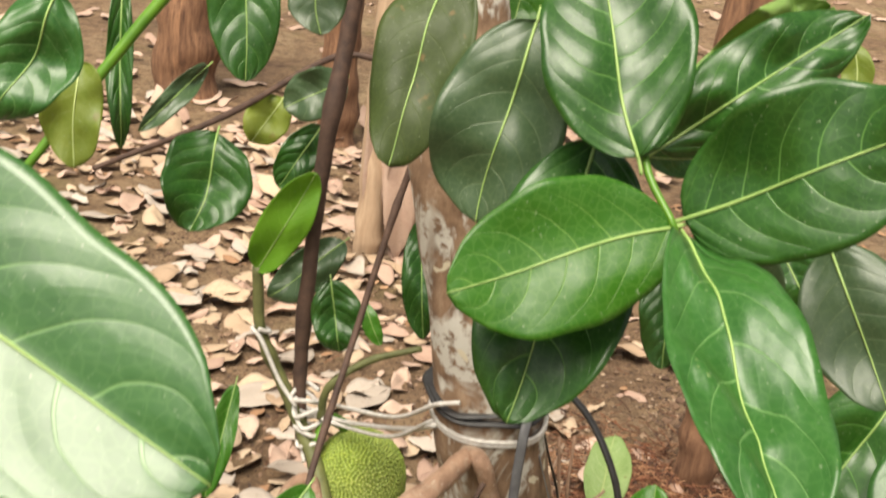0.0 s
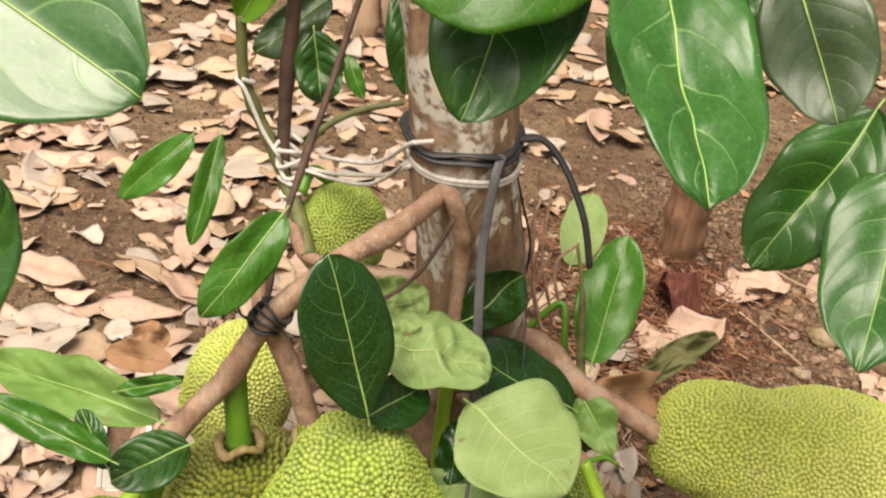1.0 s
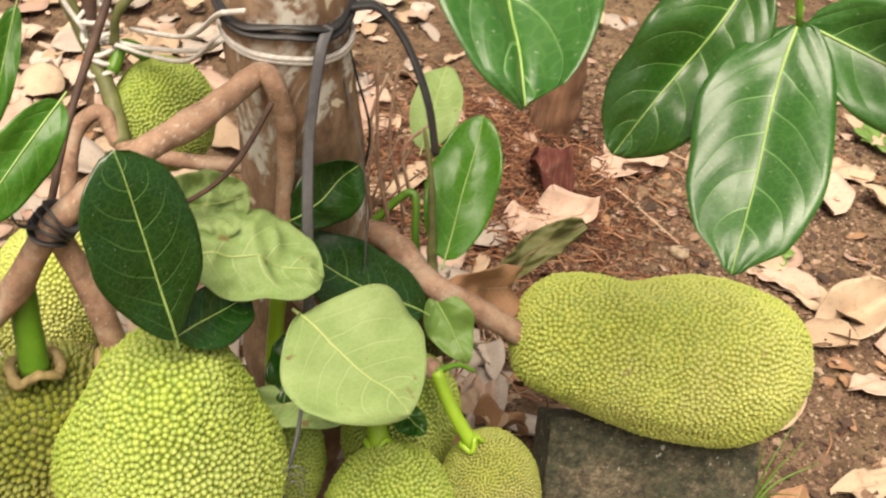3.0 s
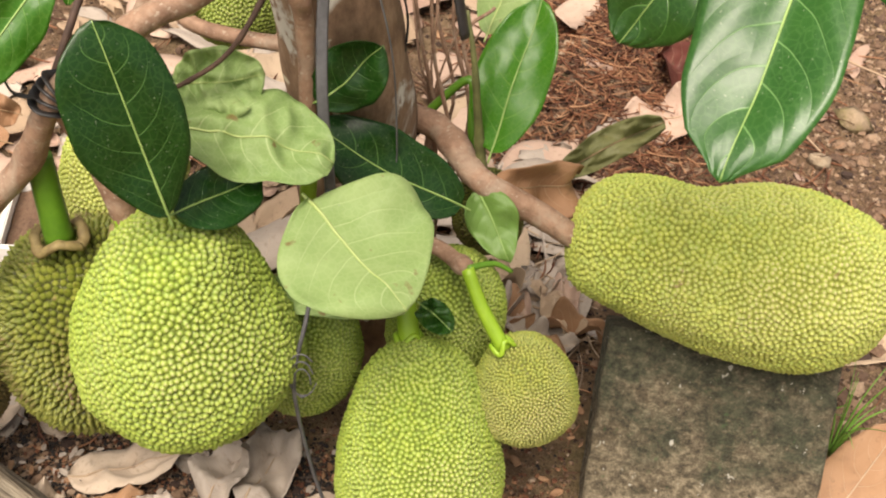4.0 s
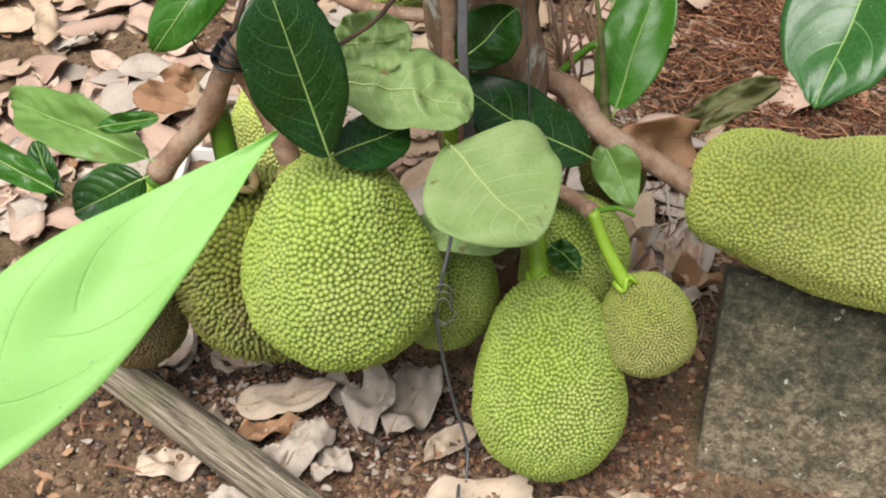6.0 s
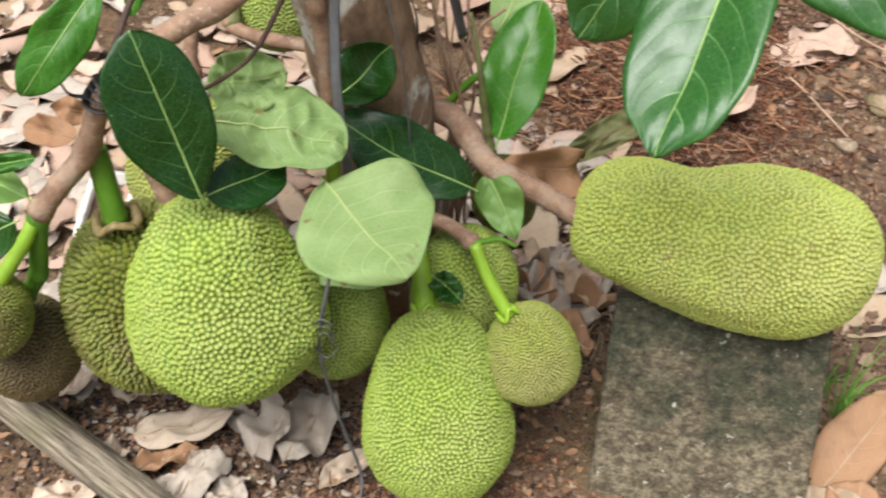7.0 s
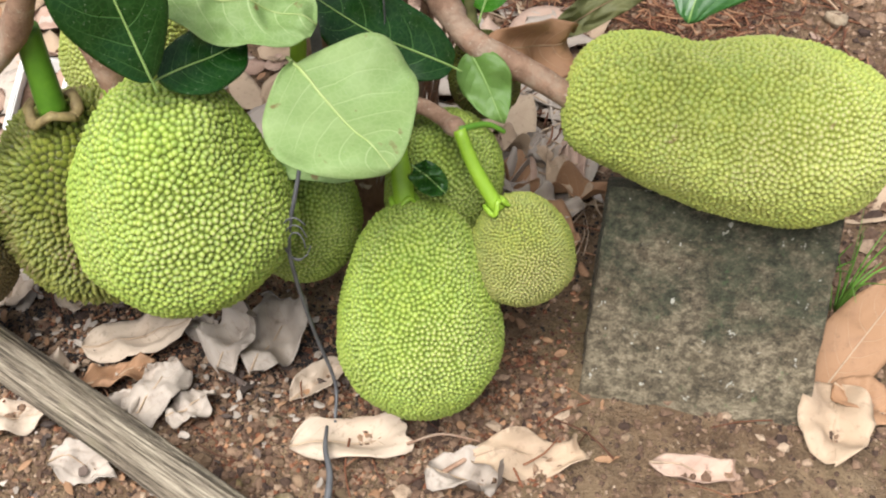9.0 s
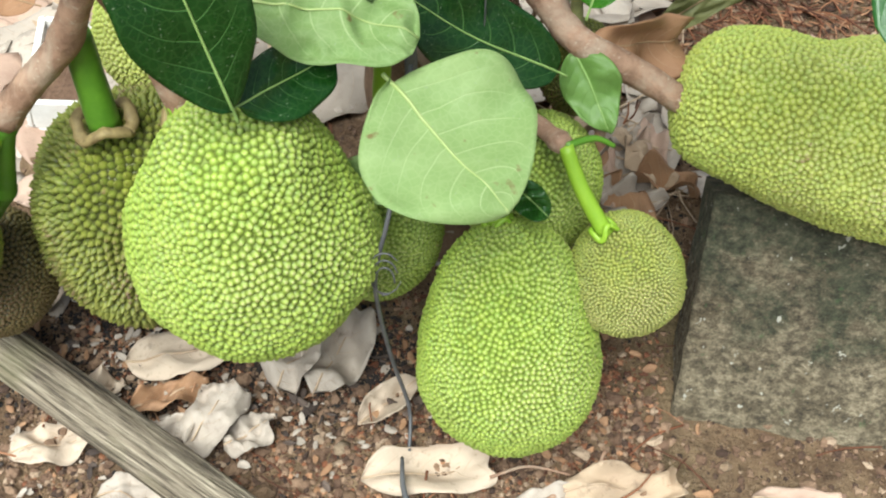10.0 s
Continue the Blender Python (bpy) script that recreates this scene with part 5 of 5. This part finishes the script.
# ---- block, rail, box, stakes ----
def concrete_block():
    ob = thing("concrete_block", (0.34, -0.08, 0.0), "weathered mossy concrete block tilted under a jackfruit, top darkened by painted shade", "block")
    bm = bmesh.new()
    bmesh.ops.create_cube(bm, size=1, matrix=Matrix.Translation((0, -0.018, 0)) @ Matrix.Diagonal((0.18, 0.064, 0.215, 1)))
    bmesh.ops.bevel(bm, geom=bm.edges[:], offset=0.004, segments=2, affect="EDGES", profile=0.6)
    bmesh.ops.subdivide_edges(bm, edges=[e for e in bm.edges if e.calc_length() > 0.02], cuts=12, use_grid_fill=True)
    for q in bm.verts:
        q.co += q.normal * (0.0024 * noise.noise(q.co * 45) + 0.0014 * noise.noise(q.co * 160))
        chip = noise.noise(q.co * 22 + Vector((3, 1, 0)))
        if chip > 0.3 and abs(q.co.x) > 0.085:
            q.co.x *= 1 - 0.02 * (chip - 0.3)
    me = bpy.data.meshes.new("body")
    bm.to_mesh(me)
    bm.free()
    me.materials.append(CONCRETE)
    me.polygons.foreach_set("use_smooth", [True] * len(me.polygons))
    b = part("body", me, ob)
    # the front face leans back: its foot at y -0.132, its upper edge at y -0.035
    b.matrix_local = pose(0, 0.0245, 0.016, -37, 0, -2.0)
    return ob


concrete_block()


def rail_look(g, s):
    v = g.coords()
    m = g.nodes.new("ShaderNodeMapping")
    m.inputs["Scale"].default_value = (0.05, 1.0, 1.0)
    g.link(v, m.inputs["Vector"])
    grain = g.noise(330, 5, 0.7, m.outputs[0], 0.3)
    band = g.noise(90, 4, 0.6, m.outputs[0], 0.4)
    c = g.ramp(grain, [(0.36, (0.06, 0.046, 0.032)), (0.48, (0.22, 0.18, 0.13)), (0.64, (0.42, 0.36, 0.27))])
    c = g.mix(g.math("MULTIPLY", g.level(band, 0.45, 0.65), 0.6), c, g.mix(1.0, c, (0.5, 0.44, 0.38), "MULTIPLY"))
    c = g.mix(g.math("MULTIPLY", g.level(g.noise(14, 4, 0.6), 0.55, 0.7), 0.4), c, (0.2, 0.19, 0.1))
    g.link(c, s.inputs["Base Color"])
    s.inputs["Roughness"].default_value = 0.88
    g.bump(s, g.math("ADD", grain, band), 1.0, 0.004)


RAILWOOD = material("weathered rail", rail_look)


def wooden_rail():
    """A split pole: a lobed cross-section with cracks that run along it."""
    ob = thing("wooden_rail", (-0.315, -0.12, 0.022), "weathered grey split wooden rail lying on the soil", "rail")
    ob.rotation_euler = (radians(12), 0, radians(-27.9))
    sides, rows = 48, 90
    verts = []
    for i in range(rows + 1):
        x = -0.5 + i / rows
        for j in range(sides):
            a = 2 * math.pi * j / sides
            way = Vector((math.cos(a), math.sin(a), 0))
            r = 0.0188 + 0.0022 * noise.noise(way * 1.3 + Vector((0, 0, x * 1.1)))
            split = noise.noise(way * 3.4 + Vector((4, 0, x * 1.6)))
            r -= 0.0045 * max(0, 1 - abs(split) * 7) * (0.6 + 0.4 * noise.noise(Vector((x * 5, a, 2))))
            r += 0.0008 * noise.noise(way * 9 + Vector((0, 7, x * 5)))
            verts.append((x, r * math.cos(a) + 0.002 * math.sin(x * 9), 0.82 * r * math.sin(a) + 0.0015 * math.sin(x * 14)))
    faces = [(i * sides + j, (i + 1) * sides + j, (i + 1) * sides + (j + 1) % sides, i * sides + (j + 1) % sides) for i in range(rows) for j in range(sides)]
    faces += [tuple(range(sides)), tuple(range(rows * sides, (rows + 1) * sides))[::-1]]
    part("beam", mesh("beam", verts, [f[::-1] for f in faces], RAILWOOD), ob)
    for k, (x0, x1, a) in enumerate(((-0.2, 0.12, 1.0), (0.05, 0.4, 1.5), (-0.4, -0.05, 1.3), (0.1, 0.45, 2.0))):
        c, s2 = 0.0188 * math.cos(a), 0.0158 * math.sin(a)
        v, f = tube([(x, -c + 0.001 * math.sin(x * 30 + k), s2 + 0.0008 * math.sin(x * 23)) for x in np.linspace(x0, x1, 7)], 0.0018, 0.0008, 7, 4, 0.2, 0.5)
        part("splinter", mesh("splinter", v, f, RAILWOOD), ob)
    return ob


wooden_rail()


def foam_box():
    ob = thing("foam_box", (-0.283, 0.122, bank(-0.283, 0.122)), "open white foam tray holding soil behind the fruit", "tray")
    w, d, h, t = 0.05, 0.105, 0.036, 0.0055
    for name, cx, cy, cz, sx, sy, sz, mat in (("base", 0, 0, t / 2, w, d, t, FOAM), ("wall", -w / 2 + t / 2, 0, h / 2 + t / 2, t, d, h - t, FOAM), ("wall", w / 2 - t / 2, 0, h / 2 + t / 2, t, d, h - t, FOAM),
                                              ("wall", 0, -d / 2 + t / 2, h / 2 + t / 2, w - 2 * t, t, h - t, FOAM), ("wall", 0, d / 2 - t / 2, h / 2 + t / 2, w - 2 * t, t, h - t, FOAM),
                                              ("soil", 0, 0, t + 0.008, w - 2.1 * t, d - 2.1 * t, 0.016, CLOD)):
        bm = bmesh.new()
        bmesh.ops.create_cube(bm, size=1, matrix=Matrix.Translation((cx, cy, cz)) @ Matrix.Diagonal((sx, sy, sz, 1)))
        bmesh.ops.bevel(bm, geom=bm.edges[:], offset=0.0014, segments=2, affect="EDGES")
        if name == "soil":
            bmesh.ops.subdivide_edges(bm, edges=bm.edges[:], cuts=6, use_grid_fill=True)
            for q in bm.verts:
                q.co.z += 0.004 * noise.noise(q.co * 90)
        me = bpy.data.meshes.new(name)
        bm.to_mesh(me)
        bm.free()
        me.materials.append(mat)
        part(name, me, ob, "brown soil in the tray" if name == "soil" else "")
    ob.rotation_euler = (0, radians(4), radians(11))
    return ob


foam_box()


def stake(x, y, tops, r0, r1, mat, label, category="stake"):
    ob = thing("wooden_stake", (x, y, bank(x, y)), label, category)
    v, f = tube([(0, 0, -0.03), (0.003, 0.0, 0.08)] + list(tops), r0, r1, 14, 10, 0.3)
    part("stem", mesh("stem", v, f, mat), ob)
    return ob


stake(0.36, 0.615, ((-0.005, 0.0, 0.25), (-0.02, 0.02, 0.6), (-0.04, 0.04, 1.3)), 0.031, 0.024, POSTWOOD, "reddish brown bare stem standing in the soil", "tree stem")
stake(-0.68, 2.4, ((0.01, 0.02, 0.5), (0.0, 0.0, 1.4)), 0.09, 0.08, POSTWOOD, "far brown trunk rising from the litter", "tree stem")
stake(-0.13, 1.36, ((0.0, 0.03, 0.4), (0.01, 0.08, 0.9)), 0.028, 0.02, PALEWOOD, "pale dry stake standing in the litter")
stake(-0.03, 1.45, ((0.0, 0.03, 0.3), (-0.03, 0.08, 0.9)), 0.06, 0.03, PALEWOOD, "pale dry stump wrapped in peeling sheaths", "stump")
stake(0.6, 1.8, ((0.0, 0.0, 0.4), (0.03, 0.05, 1.1)), 0.035, 0.03, POSTWOOD, "brown stake behind the hanging leaves")
stake(-0.25, 2.1, ((0.0, 0.0, 0.4), (0.05, 0.05, 1.3)), 0.05, 0.04, POSTWOOD, "far brown stem behind the tree", "tree stem")


def sheath(parent, base, tip, up, width, seed):
    """A dry strip peeling off a stump."""
    length = (Vector(tip) - Vector(base)).length
    p, f, uv, _s, _m = blade(length, width, 0.3, 0.3, 0.006, 0.001, seed, 8, 16, 1.0, 0.4, 0.0015, 0.5)
    ob = part("sheath", mesh("sheath", p, f, DRY["pink"], uv), parent, "papery pinkish sheath")
    ob.matrix_local = place(base, tip, up)


stump = thing("dry_stump", (-0.06, 1.4, bank(-0.06, 1.4)), "clump of dry papery sheaths standing in the litter", "stump")
sheath(stump, (0.02, -0.03, 0.28), (0.1, -0.08, 0.06), (0.2, -1, 0.3), 0.1, 1)
sheath(stump, (0.0, 0.0, 0.62), (-0.02, -0.03, 0.32), (0.1, -1, 0.2), 0.1, 2)
sheath(stump, (-0.04, 0.0, 0.5), (-0.06, -0.03, 0.02), (-0.2, -1, 0.1), 0.05, 3)
sheath(stump, (0.04, 0.02, 0.55), (0.02, -0.02, 0.05), (0.2, -1, 0.1), 0.06, 4)
sheath(stump, (-0.01, 0.01, 0.4), (-0.01, -0.04, 0.0), (0.0, -1, 0.1), 0.07, 5)


def dead_twig(points, r0, r1, label, mat=None, name="dead_twig"):
    ob = thing(name, tuple(points[-1]), label, "twig")
    v, f = tube([np.array(p) - np.array(points[-1]) for p in points], r0, r1, 8, 8, 0.15, nodes=(0.35, 0.7))
    part("stem", mesh("stem", v, f, mat or DARKTWIG), ob)
    return ob


dead_twig(((-0.125, 0.27, 0.85), (-0.131, 0.25, 0.693), (-0.142, 0.215, 0.577), (-0.147, 0.2, 0.484), (-0.148, 0.185, 0.36), (-0.14, 0.16, 0.3)), 0.0085, 0.0058, "dark brown upright stick bound to a branch with twine")
dead_twig(((-0.02, 0.12, 0.78), (-0.063, 0.102, 0.612), (-0.079, 0.079, 0.553), (-0.1, 0.03, 0.464), (-0.118, -0.06, 0.4), (-0.121, -0.137, 0.362)), 0.0032, 0.0024, "thin dark dry twig leaning on the branch")
dead_twig(((-0.326, 0.143, 0.552), (-0.237, 0.256, 0.576), (-0.153, 0.374, 0.612), (-0.097, 0.373, 0.614)), 0.0025, 0.0035, "thin brown twig behind the leaves")
dead_twig(((-0.193, 0.19, 0.46), (-0.186, 0.185, 0.4), (-0.16, 0.18, 0.345), (-0.13, 0.15, 0.3), (-0.11, 0.105, 0.27)), 0.0048, 0.0075, "green and brown shoot tied with white twine", OLIVESTEM, "bound_shoot")
dead_twig(((-0.125, 0.16, 0.33), (-0.119, 0.158, 0.364), (-0.086, 0.165, 0.39), (-0.04, 0.17, 0.405)), 0.004, 0.003, "thin green shoot arching beside the trunk", OLIVESTEM, "green_shoot")
dead_twig(((-0.062, -0.098, 0.349), (-0.055, -0.1, 0.354), (-0.027, -0.098, 0.376), (-0.01, -0.095, 0.4), (0.005, -0.085, 0.432)), 0.0013, 0.002, "thin dark twig lying over a crumpled leaf")
dead_twig(((0.114, 0.016, 0.365), (0.123, 0.004, 0.332), (0.129, 0.0, 0.295), (0.134, 0.0, 0.263), (0.139, -0.004, 0.236)), 0.0014, 0.0048, "grey-green knotted stem beside the trunk", OLIVESTEM, "knotted_stem")
for k in range(9):
    a = 0.35 + 0.3 * k
    dead_twig(((0.085 + 0.07 * math.cos(a), 0.1 + 0.01 * (k % 3), 0.235 + 0.075 * math.sin(a)), (0.086 + 0.03 * math.cos(a), 0.09, 0.24 + 0.03 * math.sin(a)), (0.09, 0.085, 0.232), (0.096 - 0.004 * (k % 4), 0.08, 0.1), (0.098 - 0.006 * (k % 3), 0.078, bank(0.098, 0.078))), 0.0008, 0.0014, "thin dry stalk of a dead fan of stems", TWIG)
for k, (x, y) in enumerate(((0.075, 0.09), (0.09, 0.06), (0.1, 0.1), (0.085, 0.12), (0.11, 0.08))):
    dead_twig(((x - 0.02 + 0.01 * k, y + 0.02, 0.4 - 0.02 * k), (x, y, 0.3), (x + 0.02, y - 0.01, 0.22), (x + 0.02 - 0.01 * k, y, 0.1), (x + 0.015, y, bank(x + 0.015, y))), 0.0014, 0.0018, "thin dry stalk beside the trunk", TWIG)


# ---- ties ----
def ring_round(z, dz, r, phase=0.0, wob=0.0):
    """A loop round the trunk at about the height z."""
    out = []
    for t in np.linspace(0, 2 * math.pi, 22):
        h = z + dz * math.cos(t + phase)
        cx, cy = 0.012 - (h - 0.43) * 0.17, 0.001 - (h - 0.43) * 0.05
        rr = r + wob * math.sin(5 * t)
        out.append((cx + rr * math.cos(t), cy + rr * math.sin(t), h + wob * math.sin(4 * t + 1)))
    return out


strap = thing("black_strap", (0.012, 0.0, 0.43), "torn black rubber strap tied round the trunk with loose ends", "strap")
ribbon("band", strap, ring_round(0.462, 0.006, 0.0435, -1.57, 0.0014), 0.011, 0.002, STRAP)
ribbon("band", strap, ring_round(0.463, 0.003, 0.0442, -1.0, 0.002), 0.006, 0.002, STRAP)
ribbon("loose_end", strap, ((0.046, -0.005, 0.462), (0.068, 0.0, 0.462), (0.088, -0.01, 0.445), (0.106, -0.03, 0.415), (0.117, -0.038, 0.378)), 0.0125, 0.0055, STRAP)
ribbon("loose_end", strap, ((0.036, -0.036, 0.462), (0.032, -0.05, 0.448), (0.03, -0.064, 0.397), (0.034, -0.082, 0.345), (0.04, -0.086, 0.285), (0.042, -0.088, 0.25)), 0.0075, 0.0016, GREYSTRAP, "faded grey hanging end")
ribbon("loose_end", strap, ((0.045, -0.01, 0.455), (0.06, 0.0, 0.41), (0.075, 0.005, 0.36), (0.07, 0.01, 0.3)), 0.003, 0.0014, STRAP)
ribbon("loose_end", strap, ((0.05, -0.02, 0.42), (0.07, -0.035, 0.36), (0.078, -0.045, 0.3), (0.08, -0.05, 0.25)), 0.0035, 0.001, GREYSTRAP, "thin grey hanging end")

twine = thing("white_twine", (0.012, 0.0, 0.415), "white twine tied from the trunk to an upright stick", "twine")
for dz, r in ((0.0, 0.0438), (0.003, 0.0442)):
    limb("loop", twine, ring_round(0.439 + dz, 0.002, r, -1.57, 0.0005), 0.0019, 0.0019, ROPE, sides=6)
limb("strand", twine, ((-0.03, -0.02, 0.437), (-0.05, 0.06, 0.385), (-0.1, 0.14, 0.34), (-0.14, 0.18, 0.325)), 0.0021, 0.0021, ROPE, sides=6)
limb("strand", twine, ((-0.032, -0.012, 0.436), (-0.06, 0.08, 0.365), (-0.1, 0.14, 0.335), (-0.145, 0.17, 0.33)), 0.0019, 0.0019, ROPE, sides=6)
limb("strand", twine, ((-0.016, -0.043, 0.47), (-0.026, -0.037, 0.465), (-0.034, -0.027, 0.457), (-0.06, 0.06, 0.395), (-0.11, 0.15, 0.35)), 0.0019, 0.0019, ROPE, sides=6)
wrap = []
for k in range(22):
    t = k / 21
    wrap.append((-0.142 + 0.013 * math.cos(k * 1.7) + 0.012 * t, 0.172 + 0.015 * math.sin(k * 1.7) - 0.012 * t, 0.352 - 0.055 * t + 0.006 * math.sin(k * 2.9)))
limb("knot", twine, wrap, 0.0021, 0.0021, ROPE, sides=6)
limb("knot", twine, ((-0.187, 0.176, 0.405), (-0.178, 0.183, 0.4), (-0.184, 0.195, 0.398), (-0.194, 0.184, 0.402), (-0.184, 0.174, 0.396), (-0.165, 0.168, 0.36), (-0.148, 0.16, 0.34)), 0.0021, 0.0021, ROPE, sides=6)

tie = thing("branch_tie", (-0.118, -0.134, 0.36), "black strip knotted round a forked branch", "strap")
along = np.array((-0.5, -0.05, -0.8)) / np.linalg.norm((-0.5, -0.05, -0.8))
s1 = np.cross(along, (0, 1, 0.2))
s1 /= np.linalg.norm(s1)
s2 = np.cross(along, s1)
for k in range(4):
    loop = [np.array((-0.1165, -0.1335, 0.3625)) + along * (0.0055 * (k - 1.5) + 0.002 * math.sin(2 * t + k)) + 0.0108 * (math.cos(t) * s1 + math.sin(t) * s2) for t in np.linspace(0, 2 * math.pi, 14)]
    ribbon("band", tie, loop, 0.006, 0.0022, STRAP)
ribbon("loose_end", tie, ((-0.125, -0.142, 0.365), (-0.134, -0.15, 0.372), (-0.138, -0.152, 0.384)), 0.005, 0.0016, STRAP)
cord = thing("grey_cord", (0.045, -0.15, 0.0), "frayed grey cord hanging down to the soil", "cord")
limb("strand", cord, ((0.042, -0.1, 0.29), (0.04, -0.155, 0.235), (0.034, -0.172, 0.19), (0.036, -0.172, 0.15), (0.045, -0.165, 0.08), (0.058, -0.165, 0.02), (0.062, -0.19, 0.004)), 0.0016, 0.0014, GREYSTRAP, sides=6)
for k in range(3):
    limb("strand", cord, [(0.04 + (0.006 + 0.002 * k) * math.cos(t), -0.176, 0.185 + 0.004 * k + (0.014 + 0.003 * k) * math.sin(t)) for t in np.linspace(0.4 * k, 5.2 + 0.4 * k, 9)], 0.0006, 0.0004, GREYSTRAP, sides=5)
limb("strand", cord, ((0.058, -0.2, 0.012), (0.062, -0.225, 0.02), (0.07, -0.25, 0.018), (0.072, -0.3, 0.01)), 0.0014, 0.0034, GREYSTRAP, sides=6)


def mossy_stone(x, y, wide, tall, seed, label):
    """One lumpy stone, a third of it in the soil."""
    bm = bmesh.new()
    bmesh.ops.create_icosphere(bm, subdivisions=4, radius=1.0)
    for q in bm.verts:
        d = q.co.normalized()
        lump = 1 + 0.28 * noise.noise(d * 1.3 + Vector((seed, 0, 0))) + 0.12 * noise.noise(d * 3.1 + Vector((0, seed, 0))) + 0.05 * noise.noise(d * 9)
        q.co = Vector((d.x * lump * wide / 2, d.y * lump * wide * 0.4, d.z * lump * tall * 0.7))
    me = bpy.data.meshes.new("mossy_stone")
    bm.to_mesh(me)
    bm.free()
    me.materials.append(STONE)
    me.polygons.foreach_set("use_smooth", [True] * len(me.polygons))
    ob = new("mossy_stone", me)
    ob.matrix_world = pose(x, y, bank(x, y) + tall * 0.15, 0, 0, seed * 40)
    tagged(ob, label, "stone", "stones on the open soil")


mossy_stone(0.624, 0.445, 0.062, 0.036, 1, "large brown stone with yellow-green moss")
mossy_stone(0.504, 0.53, 0.03, 0.02, 2, "tan stone half sunk in the soil")
mossy_stone(0.47, 0.515, 0.024, 0.016, 3, "small tan stone half sunk in the soil")
mossy_stone(0.615, 0.525, 0.04, 0.024, 4, "pale mossy stone on the soil")
mossy_stone(0.545, 0.5, 0.028, 0.014, 5, "flat brown stone on the soil")
mossy_stone(-0.035, -0.235, 0.022, 0.014, 6, "small brown stone beside the leaf pile")
mossy_stone(0.7, 0.62, 0.035, 0.02, 7, "tan stone lying by dry leaves")
dead_twig(((0.43, 0.5, 0.022), (0.445, 0.485, 0.018), (0.47, 0.448, 0.014), (0.495, 0.405, 0.012)), 0.0014, 0.001, "long pale dry stalk on the soil", PALEWOOD, "dry_stalk")
dead_twig(((0.47, 0.68, 0.02), (0.51, 0.63, 0.016), (0.55, 0.6, 0.012), (0.6, 0.57, 0.012)), 0.0018, 0.001, "bent pale root on the soil", PALEWOOD, "dry_stalk")
dead_twig(((0.142, -0.232, 0.008), (0.175, -0.205, 0.012), (0.19, -0.196, 0.01), (0.198, -0.175, 0.014)), 0.002, 0.0012, "forked brown root in front of the fruit", TWIG, "dead_root")
dead_twig(((0.12, -0.205, 0.01), (0.145, -0.195, 0.014), (0.175, -0.196, 0.012)), 0.0012, 0.0008, "thin brown root in front of the fruit", TWIG, "dead_root")


# ---- small plants ----
def grass_tuft(x, y, blades, tall, seed):
    r = random.Random(seed)
    ob = thing("grass_tuft", (x, y, bank(x, y)), "thin tuft of green grass beside the concrete block", "grass")
    for _ in range(blades):
        a, l, lean = r.uniform(0, 6.28), tall * r.uniform(0.5, 1.1), r.uniform(0.15, 0.6)
        d = np.array((math.cos(a), math.sin(a), 0))
        o = d * r.uniform(0, 0.006)
        pts = [o, o + d * l * lean * 0.3 + (0, 0, l * 0.5), o + d * l * lean + (0, 0, l * (1 - lean * 0.4))]
        v, f = tube(pts, 0.002, 0.0003, 5, 5, 0, 0.3)
        part("grass_blade", mesh("grass_blade", v, f, GRASS), ob)


grass_tuft(0.462, -0.005, 12, 0.115, 1)
grass_tuft(0.45, 0.02, 6, 0.06, 2)


def seedling(x, y, n, size, seed):
    r = random.Random(seed)
    ob = thing("seedling", (x, y, bank(x, y)), "low bright green weed with small round leaves", "weed")
    for k in range(n):
        a = k * 2.4 + r.uniform(-0.3, 0.3)
        l = size * r.uniform(0.7, 1.2)
        p, f, uv, slots, mid = blade(l, l * 0.8, 0.3, 0.1, 0.001, 0.0002, k, 6, 8, 0.9)
        me = mesh("leaf", p, f, [LEAF["soft"], UNDER], uv)
        me.polygons.foreach_set("material_index", slots)
        q = part("leaf", me, ob)
        q.matrix_local = pose(0.25 * l * math.cos(a), 0.25 * l * math.sin(a), 0.008 + 0.006 * r.random(), 15, 0, math.degrees(a) - 90)
        v, f = tube([(0, 0, -0.002), (0.12 * l * math.cos(a), 0.12 * l * math.sin(a), 0.006), (0.27 * l * math.cos(a), 0.27 * l * math.sin(a), 0.009)], 0.0008, 0.0006, 5, 3)
        part("stem", mesh("stem", v, f, GRASS), ob)


seedling(0.553, -0.045, 9, 0.022, 3)
seedling(0.585, -0.04, 6, 0.02, 4)
seedling(0.86, 0.7, 7, 0.03, 5)
seedling(0.62, 0.41, 4, 0.018, 6)
